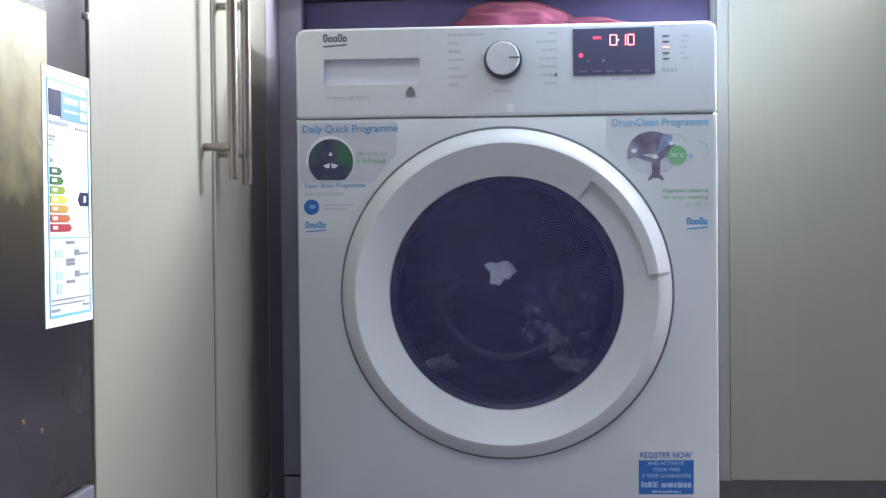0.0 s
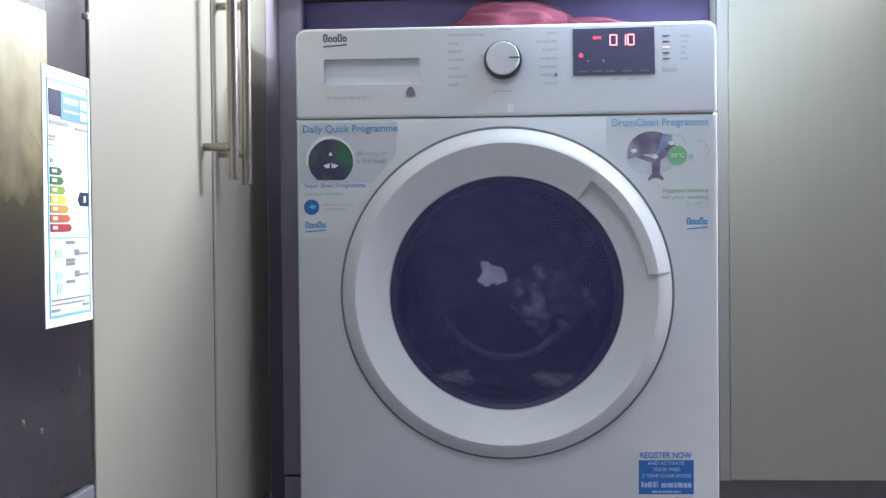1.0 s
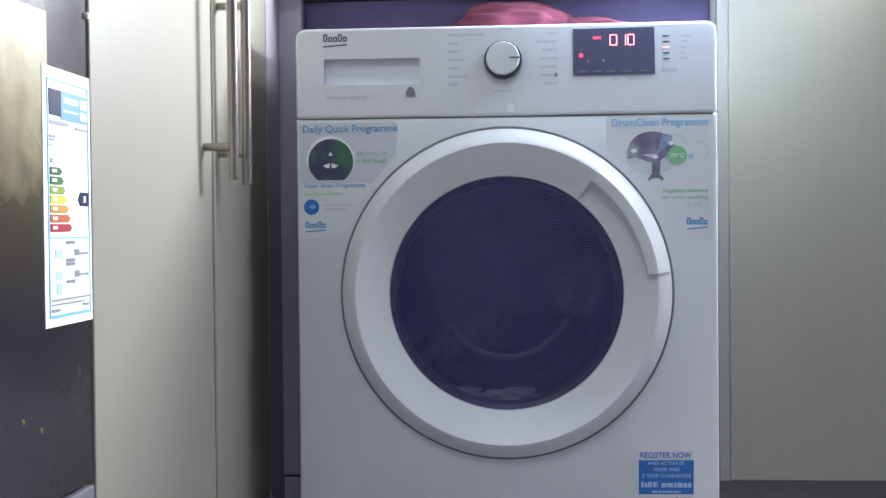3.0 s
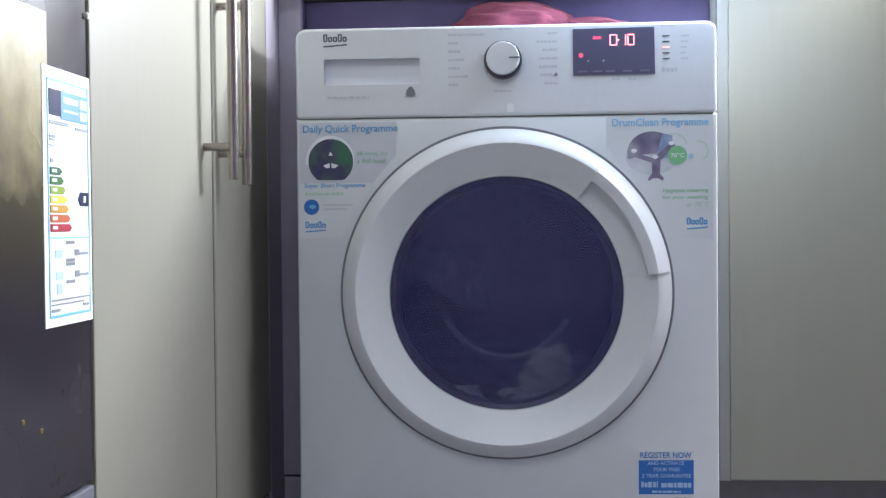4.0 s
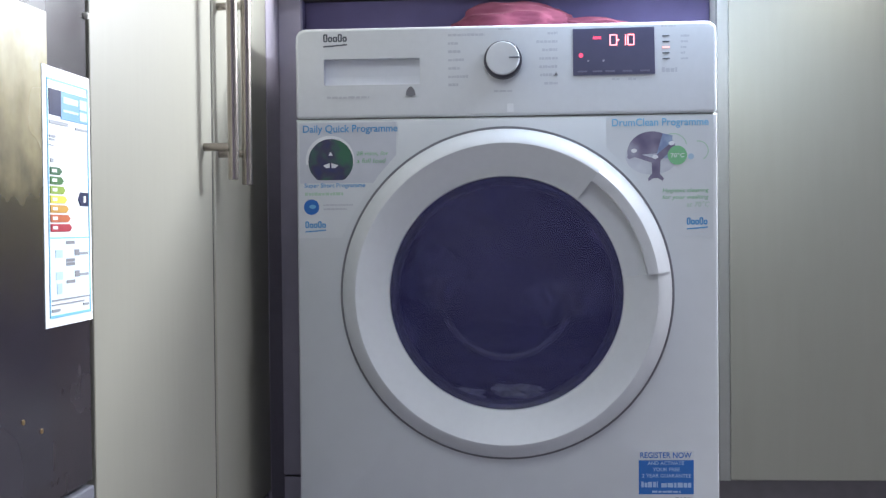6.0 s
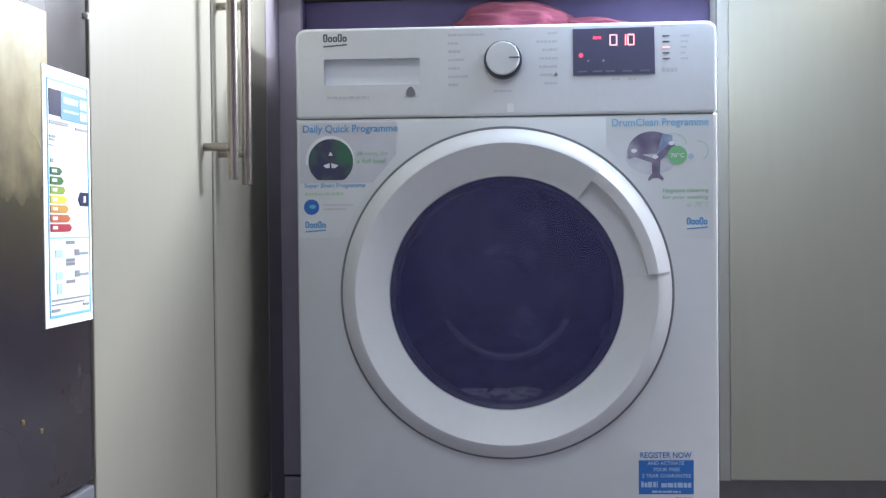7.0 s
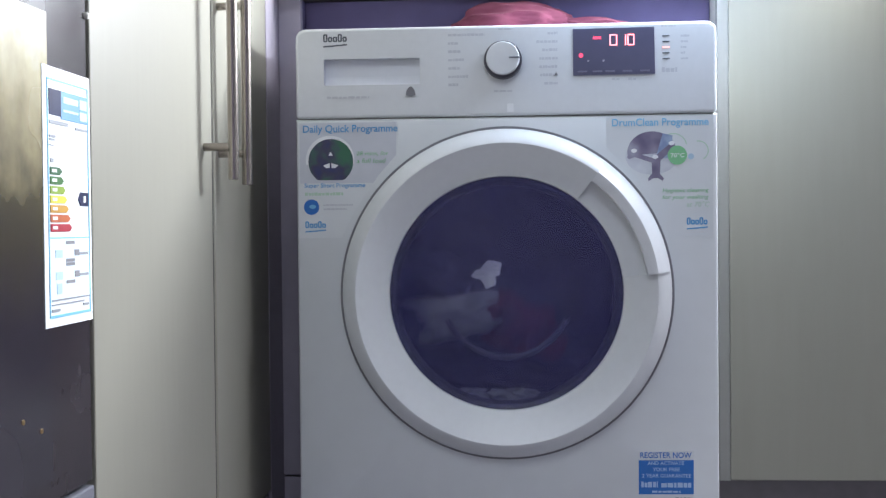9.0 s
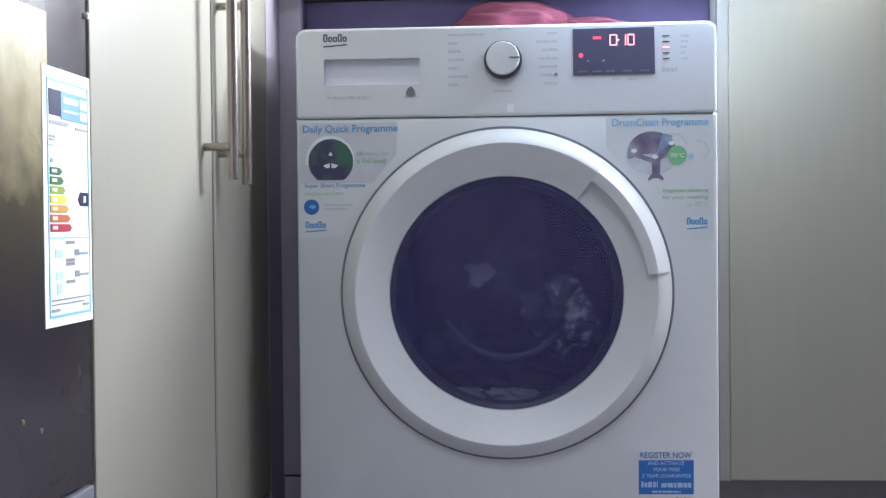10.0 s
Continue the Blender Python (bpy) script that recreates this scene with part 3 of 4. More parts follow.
part("heading", lettering("Daily Quick Programme", -0.3185, -0.1815, 0.6880, 0.7020, G - 0.00040), M_BLUE, left_film, "blue printed heading")
part("picture", on(disc_points(-0.2795, 0.6515, 0.0352, 40, None, -10, 190)), M_WHITEPRINT, left_film)
part("picture", prism([(x, max(z, 0.6228)) for x, z in disc_points(-0.2785, 0.6495, 0.0325, 48)], G - 0.00032, G), M_PORTPRINT, left_film, "dark round picture of a porthole")
for pts in ([(-0.2785, 0.6640), (-0.2815, 0.6580), (-0.2755, 0.6580)], [(-0.2895, 0.6440), (-0.2800, 0.6475), (-0.2800, 0.6405), (-0.2850, 0.6400)], [(-0.2675, 0.6440), (-0.2775, 0.6475), (-0.2775, 0.6405), (-0.2725, 0.6400)]):
    part("picture", prism(pts, G - 0.00056, G), M_WHITEPRINT, left_film)
part("slogan", lettering("28 mins, for", -0.2415, -0.1950, 0.6570, 0.6635, G - 0.00040, 0.15, 0.0), M_GREEN, left_film, "green printed slogan")
part("slogan", lettering("a full load", -0.2410, -0.1990, 0.6470, 0.6535, G - 0.00040, 0.15, 0.0), M_GREEN, left_film, "green printed slogan")
part("heading", lettering("Super Short Programme", -0.3170, -0.2290, 0.6105, 0.6185, G - 0.00040), M_BLUE, left_film, "small blue printed heading")
part("slogan", word_bar(-0.3165, -0.2610, 0.6010, 0.6055, G - 0.00032, 7, 0.0012, 0.007), M_PALEGREEN, left_film)
part("round_mark", on(disc_points(-0.3072, 0.5843, 0.0112, 32)), M_STICKER, left_film, "round blue mark")
part("round_mark", prism(disc_points(-0.3055, 0.5850, 0.0050, 16, 0.0030), G - 0.00036, G), M_SKY, left_film)
part("small_print", word_bar(-0.2900, -0.2470, 0.5860, 0.5885, G - 0.00032, 8, 0.0008, 0.006), M_FAINT, left_film)
part("small_print", word_bar(-0.2900, -0.2560, 0.5800, 0.5825, G - 0.00032, 9, 0.0008, 0.006), M_FAINT, left_film)
wordmark(-0.3165, -0.2860, 0.5480, 0.5640, M_BLUE, left_film, G - 0.0004)

right_film = sticker([(0.1150, 0.7080), (0.2640, 0.7080), (0.2640, 0.5340), (0.2020, 0.5400), (0.1830, 0.5840), (0.1560, 0.6250), (0.1150, 0.6640)], "clear film sticker with blue and green print")
part("heading", lettering("DrumClean Programme", 0.1233, 0.2582, 0.6905, 0.7045, G - 0.00040), M_SKY, right_film, "light blue printed heading")
part("picture", prism(disc_points(0.1790, 0.6510, 0.0370, 40, 0.0260), G - 0.00008, G), M_DOMEPALE, right_film, "pale halo of the printed picture")
part("picture", prism(disc_points(0.1790, 0.6570, 0.0345, 30, 0.0290, 0, 190), G - 0.00016, G), M_DOME, right_film, "grey picture of a drum")
part("picture", prism([(0.1840, 0.6480), (0.1940, 0.6830), (0.2080, 0.6800), (0.2060, 0.6480)], G - 0.00024, G), M_STEELBLUE, right_film)
spider = prism([(0.1440, 0.6500), (0.1500, 0.6590), (0.1560, 0.6560), (0.1810, 0.6480), (0.1850, 0.6530), (0.2050, 0.6690), (0.2110, 0.6680), (0.2090, 0.6610), (0.1910, 0.6450), (0.1900, 0.6260), (0.1955, 0.6195), (0.1940, 0.6160),
                (0.1870, 0.6200), (0.1810, 0.6200), (0.1740, 0.6160), (0.1735, 0.6200), (0.1790, 0.6270), (0.1785, 0.6420), (0.1550, 0.6500), (0.1470, 0.6470)], G - 0.00040, G)
part("picture", spider, M_DOME, right_film)
for x, z in ((0.1835, 0.6500), (0.1540, 0.6590), (0.2065, 0.6690)):
    part("picture", prism(disc_points(x, z, 0.0042, 12, 0.003), G - 0.00052, G), M_WHITEPRINT, right_film)
part("round_mark", prism(disc_points(0.2145, 0.6520, 0.0135, 32), G - 0.00048, G), M_GREEN, right_film, "round green mark")
part("round_mark", lettering("70\u00b0C", 0.2052, 0.2240, 0.6488, 0.6552, G - 0.00064), M_WHITEPRINT, right_film, "white printed figures")
part("swirl", lathe(0.2090, 0.6640, [(0.0178, G - 0.00024), (0.0192, G - 0.00024), (0.0192, G), (0.0178, G)], 20, 10, 110, closed=True), M_PALEGREEN, right_film)
part("round_mark", prism(disc_points(0.2335, 0.6500, 0.0042, 16), G - 0.0003, G), M_PALEBLUE, right_film, "small pale blue dot")
part("swirl", lathe(0.2440, 0.6580, [(0.0128, G - 0.00024), (0.0142, G - 0.00024), (0.0142, G), (0.0128, G)], 20, -60, 100, closed=True), M_PALEGREEN, right_film)
for i, (x0, x1, z) in enumerate(((0.1935, 0.2580, 0.5990), (0.1935, 0.2575, 0.5895), (0.2270, 0.2590, 0.5800))):
    text = ("Hygienic cleaning", "for your washing", "at 70\u00b0C")[i]
    part("slogan", lettering(text, x0, x1, z - 0.001, z + 0.0064, G - 0.00040, 0.15, 0.0), M_PALEGREEN if i == 2 else M_GREEN, right_film)
wordmark(0.2270, 0.2565, 0.5470, 0.5640, M_BLUE, right_film, G - 0.0004)

reg = sticker([(0.1573, 0.1400), (0.2345, 0.1400), (0.2350, 0.2340), (0.1575, 0.2340)], "white and blue registration sticker")
part("heading", lettering("REGISTER NOW", 0.1597, 0.2318, 0.2232, 0.2315, G - 0.00040), M_STICKER, reg, "blue printed heading")
part("blue_field", on([(0.1573, 0.1715), (0.2345, 0.1720), (0.2348, 0.2205), (0.1575, 0.2200)]), M_STICKER, reg, "blue printed field")
M_PALEINK = plain("pale_blue_print", (0.42, 0.56, 0.78), 0.45)
for text, x0, x1, z in (("AND ACTIVATE", 0.1700, 0.2210, 0.2135), ("YOUR FREE", 0.1770, 0.2150, 0.2045), ("2 YEAR GUARANTEE", 0.1620, 0.2310, 0.1955)):
    part("print", lettering(text, x0, x1, z, z + 0.0052, G - 0.0004), M_PALEINK, reg, "pale printed line")
for k, (x0, x1, z, h) in enumerate(((0.1610, 0.1840, 0.1815, 0.0085), (0.1890, 0.2310, 0.1815, 0.0070), (0.1760, 0.2160, 0.1740, 0.003))):
    part("print", word_bar(x0, x1, z, z + h, G - 0.0004, 123 + k, 0.0012, 0.008), M_PALEINK, reg)
part("print", word_bar(0.2090, 0.2320, 0.1630, 0.1675, G - 0.00032, 130, 0.0012, 0.006), M_INK, reg)

# ---- porthole door ----
part("door_gap", lathe(CX, CZ, [(0.2275, D + 0.004), (0.2380, D + 0.0002), (0.2380, D - 0.0004), (0.2275, D - 0.0004)], 128, closed=True), M_GREY, machine, "dark gap round the door", smooth=True)
HA0, HA1 = 7.5, 52.5
OUTER = [(0.2260, D + 0.020), (0.2340, D + 0.001), (0.2340, D - 0.0065), (0.2325, D - 0.0110)]
door = part("door_ring", lathe(CX, CZ, OUTER + [(0.2290, D - 0.0155), (0.2225, D - 0.0215), (0.2150, D - 0.0285), (0.2125, D - 0.0292),
                                                (0.2095, D - 0.0278), (0.1900, D - 0.0170), (0.1700, D - 0.0070), (0.1672, D - 0.0055), (0.1662, D - 0.0030), (0.1662, D + 0.020)],
                               144, HA1, 360 + HA0, closed=True), M_PLASTIC, machine, "white round door frame", smooth=True)
part("door_handle", lathe(CX, CZ, OUTER + [(0.2300, D - 0.0170), (0.2230, D - 0.0262), (0.2140, D - 0.0345), (0.2030, D - 0.0350), (0.1990, D - 0.0325), (0.1985, D - 0.0280), (0.2050, D - 0.0110),
                                           (0.1980, D - 0.0085), (0.1720, D - 0.0042), (0.1672, D - 0.0038), (0.1662, D - 0.0028), (0.1662, D + 0.020)],
                          24, HA0, HA1, closed=True), M_PLASTIC, door, "white grip with a hollow behind its lip", smooth=True)
bowl = [(0.1660, D - 0.0035), (0.1400, D - 0.0060), (0.1000, D - 0.0080), (0.0500, D - 0.0095), (0.0, D - 0.0100)]
pane = part("glass_pane", lathe(CX, CZ, bowl + [(0.0, D - 0.0070), (0.0500, D - 0.0065), (0.1000, D - 0.0050), (0.1400, D - 0.0030), (0.1660, D - 0.0005)], 96), M_GLASS, door, "porthole glass with a bluish veil mixed into its colour", smooth=True)
pane.visible_shadow = False
# no bowl is built; this pale arc paints in the light along its edge
part("bowl_glint", lathe(CX, CZ, [(0.0895, D + 0.101), (0.0940, D + 0.098), (0.0985, D + 0.101), (0.0940, D + 0.104)], 60, 205, 335, closed=True), M_ARCGLINT, door, "pale arc painted for the light caught by the inner bowl", smooth=True)
part("rim", lathe(CX, CZ, [(0.1661, D + 0.008), (0.1661, D + 0.0015), (0.1590, D + 0.004), (0.1535, D + 0.012), (0.1530, D + 0.016)], 96, closed=True), M_BEZEL, door, "dark bezel ring inside the glass", smooth=True)
part("gasket", lathe(CX, CZ, [(0.2240, D + 0.022), (0.1700, D + 0.018), (0.1640, D + 0.040), (0.1780, D + 0.062), (0.1700, D + 0.085), (0.1900, D + 0.100), (0.2300, D + 0.100), (0.2300, D + 0.030)], 96, closed=True), M_RUBBER, machine, "dark rubber door gasket", smooth=True)

# ---- drum ----
DC = Vector((CX, D + 0.10, CZ))


def keyed_part(name, bm, mat, parent, at, label="", smooth=True):
    """A part with its own pivot; bm about that pivot."""
    me = mesh_of(name, bm, mat, smooth)
    sharpen(me)
    ob = new(name, me)
    ob.parent = parent
    ob.location = Vector(at) - ORG[parent]
    ORG[ob] = Vector((0, 0, 0))
    return tagged(ob, label)


tub = part("tub", lathe(CX, CZ, [(0.0, D + 0.445), (0.252, D + 0.445), (0.252, D + 0.101), (0.248, D + 0.101), (0.248, D + 0.441), (0.0, D + 0.441)], 64), M_GREY, machine, smooth=True)
drum = keyed_part("drum", lathe(0, 0, [(0.175, 0.004), (0.236, 0.004), (0.240, 0.010), (0.240, 0.325), (0.10, 0.335), (0.0, 0.322), (0.0, 0.318), (0.10, 0.331), (0.236, 0.321), (0.236, 0.012), (0.175, 0.008)], 96), M_DRUM, machine, DC, "perforated steel drum")
for k in range(3):
    a = radians(90 + 120 * k)
    pb = box(-0.022, 0.022, 0.04, 0.30, 0.180, 0.237, 0.012, 3)
    bmesh.ops.transform(pb, matrix=Matrix.Rotation(a, 4, "Y"), verts=pb.verts)
    part("paddle", pb, M_DRUM, drum, "lifting paddle of the drum", smooth=True)

colon = keyed_part("figure", prism(disc_points(0, 0, 0.0015, 12), 0, 0.0006), M_RED, disp, (0.13235, S, 0.8153), "blinking red dot", smooth=False)

# ---- laundry ----


def clump(seed, sx, sy, sz, folds=3.0, depth=0.35, sub=5, crease=0.35):
    """A crumpled wad of cloth: a ball drawn into creases and folds."""
    bm = bmesh.new()
    bmesh.ops.create_icosphere(bm, subdivisions=sub, radius=1.0)
    off = Vector((seed * 7.3, seed * 3.1, seed * 1.7))
    for v in bm.verts:
        p = v.co.copy()
        ridge = 1 - abs(noise.noise(p * folds + off))
        fine = 1 - abs(noise.noise(p * folds * 2.7 + off * 2))
        k = 0.72 + depth * (ridge - 0.6) + crease * depth * (fine - 0.6) + 0.22 * noise.noise(p * 1.1 + off * 3)
        v.co = Vector((p.x * k * sx, p.y * k * sy, p.z * k * sz))
    return bm


def drape(seed, w, h, folds=2.5, lift=0.02, ragged=0.5):
    """A crumpled thin sheet of cloth with an uneven outline, hanging in folds."""
    bm = bmesh.new()
    nu, nv = 44, 34
    off = Vector((seed * 5.1, seed * 2.3, seed * 0.9))
    grid = []
    for i in range(nu):
        row = []
        for j in range(nv):
            u, v = i / (nu - 1) * 2 - 1, j / (nv - 1) * 2 - 1
            e = 1 + ragged * noise.noise(Vector((u * 1.6, v * 1.6, 0)) + off)
            k = math.sqrt(1 - 0.42 * (u * u if abs(v) > abs(u) else v * v))
            p = Vector((u * folds, v * folds * 0.45, 0))
            deep = lift * (1.6 * abs(noise.noise(p + off)) + 0.3 * abs(noise.noise(p * 2.3 + off)) + 0.8 * (u * u + v * v))
            bend = 0.25 * w * noise.noise(Vector((v * 1.4, u * 0.6, 3)) + off)
            row.append(bm.verts.new((u * w * e * k + bend, deep, v * h * e * k)))
        grid.append(row)
    # a second layer behind the first, closed along the hem
    back = [[bm.verts.new(v.co + Vector((0, 0.0016, 0))) for v in row] for row in grid]
    for i in range(nu - 1):
        for j in range(nv - 1):
            bm.faces.new((grid[i][j], grid[i + 1][j], grid[i + 1][j + 1], grid[i][j + 1]))
            bm.faces.new((back[i][j], back[i][j + 1], back[i + 1][j + 1], back[i + 1][j]))
    hem = [(i, 0) for i in range(nu - 1)] + [(nu - 1, j) for j in range(nv - 1)] + [(i, nv - 1) for i in range(nu - 1, 0, -1)] + [(0, j) for j in range(nv - 1, 0, -1)]
    for (i, j), (k, m) in zip(hem, hem[1:] + hem[:1]):
        bm.faces.new((grid[i][j], back[i][j], back[k][m], grid[k][m]))
    return bm


def moved(bm, at):
    bmesh.ops.translate(bm, vec=at, verts=bm.verts)
    return bm


def leaned(bm, k):
    """Tips a sheet back so that it faces upwards."""
    for v in bm.verts:
        v.co.y += k * v.co.z
    return bm


def laundry(name, bm, mat, at, label):
    ob = new(name, mesh_of(name, bm, mat, True))
    ob.location = at
    return tagged(ob, label, "laundry", "washing in the drum")


def at_glass(px, py, y=D + 0.135):
    """Place at depth y in the drum that lies behind a spot on the porthole, in metres from its centre."""
    k = y / D
    return (CX * k + px * k, y, 0.555 + (CZ - 0.555) * k + py * k)


speckled = laundry("patterned_cloth", drape(1, 0.052, 0.046, 2.3, 0.016), M_FLORAL, (0, D + 0.14, 0.4), "dark cloth with wispy pale markings tumbling in the drum")
towel = laundry("pale_towel", drape(21, 0.050, 0.030, 1.8, 0.014, 0.35), M_TOWEL, (0, D + 0.3, 0.4), "pale grey-green towel tumbling in the drum")
shirt = laundry("white_shirt", drape(8, 0.088, 0.034, 2.2, 0.024), M_SHIRT, (0, D + 0.3, 0.4), "white shirt twisted among dark washing in the drum")
red_shirt = laundry("red_garment", drape(2, 0.054, 0.038, 2.2, 0.018), M_REDCLOTH, (0, D + 0.2, 0.4), "dark red garment tumbling in the drum")
sleeve = laundry("grey_sleeve", drape(14, 0.060, 0.030, 2.4, 0.02), M_SLATE, (0.05, D + 0.17, 0.5), "slate grey sleeve carried round by the drum")
vest = laundry("grey_vest", drape(15, 0.050, 0.040, 2.8, 0.02), M_SLATE, (-0.1, D + 0.18, 0.45), "slate grey vest carried round by the drum")
# added scrap in place of lamp light reflected inside the drum, tilted to glint
drum_glint = laundry("glint_scrap", leaned(drape(3, 0.016, 0.014, 1.3, 0.0014, 0.6), 0.42), M_GLINTWHITE, (0, D + 0.2, 0.45), "small white scrap standing in for a bright reflection in the drum")
white_a = laundry("pale_cloth", leaned(drape(4, 0.040, 0.010, 3.0, 0.016), 0.7), M_SHIRT, (-0.1, D + 0.14, 0.36), "pale cloth edge at the bottom of the drum")
white_b = laundry("pale_cloth", leaned(drape(5, 0.046, 0.011, 3.0, 0.016), 0.7), M_SHIRT, (0.06, D + 0.14, 0.36), "pale cloth edge at the bottom of the drum")
pile = laundry("dark_washing", clump(6, 0.185, 0.085, 0.085, 3.0, 0.45), M_NAVY, (CX, D + 0.235, 0.335), "heap of dark washing in the drum, blued for the veil on the glass")
back_pile = laundry("dark_washing", clump(7, 0.19, 0.06, 0.19, 2.6, 0.35), M_BLACKCLOTH, (CX, D + 0.31, 0.47), "dark washing filling the back of the drum")

# ---- cloth on the machine ----
cloth = solo("red_cloth", moved(clump(11, 0.125, 0.06, 0.045, 1.5, 0.26, 5, 0.2), (-0.02, 1.925, 0.872)), M_CORAL, (-0.02, 1.925, 0.872), "crumpled coral red cloth lying on the washing machine", "cloth", smooth=True)
cloth_tail = part("fold", moved(clump(12, 0.08, 0.05, 0.024, 1.4, 0.25, 5, 0.1), (0.10, 1.925, 0.864)), M_CORAL, cloth, smooth=True)


# ---- energy label and print on the fridge ----
LY0, LY1, LZ0, LZ1 = 0.974, 1.0825, 0.473, 0.693


def lab(u0, u1, v0, v1, lift=0.0004):
    """A flat mark on the label; u along it and v down it, from 0 to 1."""
    y0, y1 = LY0 + u0 * (LY1 - LY0), LY0 + u1 * (LY1 - LY0)
    z0, z1 = LZ1 - v1 * (LZ1 - LZ0), LZ1 - v0 * (LZ1 - LZ0)
    return side_prism([(y0, z0), (y1, z0), (y1, z1), (y0, z1)], XL + 0.0016, XL + 0.002 + lift)


def arrow(u0, u1, v0, v1, tip=0.05, lift=0.0006):
    f = lambda u, v: (LY0 + u * (LY1 - LY0), LZ1 - v * (LZ1 - LZ0))
    return side_prism([f(u0, v1), f(u1 - tip, v1), f(u1, (v0 + v1) / 2), f(u1 - tip, v0), f(u0, v0)], XL + 0.0016, XL + 0.002 + lift)


elabel = solo("energy_label", side_prism([(LY0, LZ0), (LY1, LZ0), (LY1, LZ1), (LY0, LZ1)], XL + 0.0006, XL + 0.0018),
              material("label_paper", (0.80, 0.83, 0.86), 0.35, grain=0.015, bump=0, stain=0.03), (XL, 1.03, 0.58), "white energy label with coloured efficiency arrows on the fridge", "label")
for u0, u1, v0, v1 in ((0.08, 0.95, 0.045, 0.052), (0.08, 0.95, 0.955, 0.965), (0.08, 0.095, 0.05, 0.96), (0.935, 0.95, 0.05, 0.96), (0.10, 0.93, 0.655, 0.660)):
    part("border", lab(u0, u1, v0, v1), M_SKY, elabel)
part("flag", lab(0.12, 0.36, 0.085, 0.185), M_NAVYPRINT, elabel, "dark blue square")
part("header", lab(0.36, 0.93, 0.085, 0.195), M_HEADER, elabel, "light blue header")
for u0, u1, v0, v1 in ((0.40, 0.72, 0.105, 0.13), (0.40, 0.72, 0.155, 0.165), (0.75, 0.91, 0.10, 0.14), (0.75, 0.91, 0.15, 0.185)):
    part("header_print", lab(u0, u1, v0, v1, 0.0007), M_PALEBLUE, elabel)
for u0, u1, v0, v1 in ((0.12, 0.50, 0.205, 0.219), (0.66, 0.92, 0.216, 0.226), (0.12, 0.24, 0.262, 0.272), (0.12, 0.22, 0.276, 0.284), (0.12, 0.20, 0.300, 0.304), (0.13, 0.19, 0.352, 0.368)):
    part("print", lab(u0, u1, v0, v1), M_LABELINK, elabel)
SCALE = ((0.012, 0.09, 0.022), (0.03, 0.13, 0.018), (0.22, 0.33, 0.025), (0.58, 0.52, 0.04), (0.50, 0.27, 0.03), (0.42, 0.10, 0.025), (0.34, 0.012, 0.03))
for i, col in enumerate(SCALE):
    v = 0.385 + i * 0.0365
    a = part("class_arrow", arrow(0.12, 0.36 + 0.032 * i, v, v + 0.029), plain("class_colour", col, 0.4), elabel, "coloured efficiency arrow")
    part("print", lab(0.15, 0.24, v + 0.008, v + 0.02, 0.0010), M_WHITEPRINT, a)
bf = arrow(0.70, 0.92, 0.475, 0.530)
bmesh.ops.scale(bf, vec=(1, -1, 1), space=Matrix.Translation((0, -(LY0 + 0.81 * (LY1 - LY0)), 0)), verts=bf.verts)
rating = part("rating_arrow", bf, M_NAVYPRINT, elabel, "black rating arrow")
part("print", lab(0.80, 0.85, 0.49, 0.515, 0.0010), M_WHITEPRINT, rating)
part("lower_field", lab(0.10, 0.93, 0.662, 0.90, 0.0002), material("pale_blue_paper", (0.66, 0.78, 0.88), 0.4, grain=0.02, bump=0), elabel)
for v in (0.705, 0.790):
    part("snow_mark", lab(0.20, 0.34, v, v + 0.03, 0.0006), M_PALEBLUE, elabel)
    for u0, u1, v0, v1 in ((0.42, 0.60, v - 0.035, v - 0.022), (0.42, 0.60, v + 0.035, v + 0.048), (0.60, 0.70, v, v + 0.025), (0.70, 0.90, v + 0.012, v + 0.022)):
        part("print", lab(u0, u1, v0, v1, 0.0006), M_GREY if u0 < 0.7 else M_LABELINK, elabel)
part("snow_mark", lab(0.22, 0.32, 0.835, 0.875, 0.0006), M_PALEBLUE, elabel)
for u0, u1, v0, v1 in ((0.12, 0.92, 0.895, 0.900), (0.12, 0.80, 0.912, 0.917), (0.12, 0.28, 0.932, 0.942), (0.78, 0.90, 0.925, 0.935)):
    part("print", lab(u0, u1, v0, v1, 0.0006), M_LABELINK, elabel)


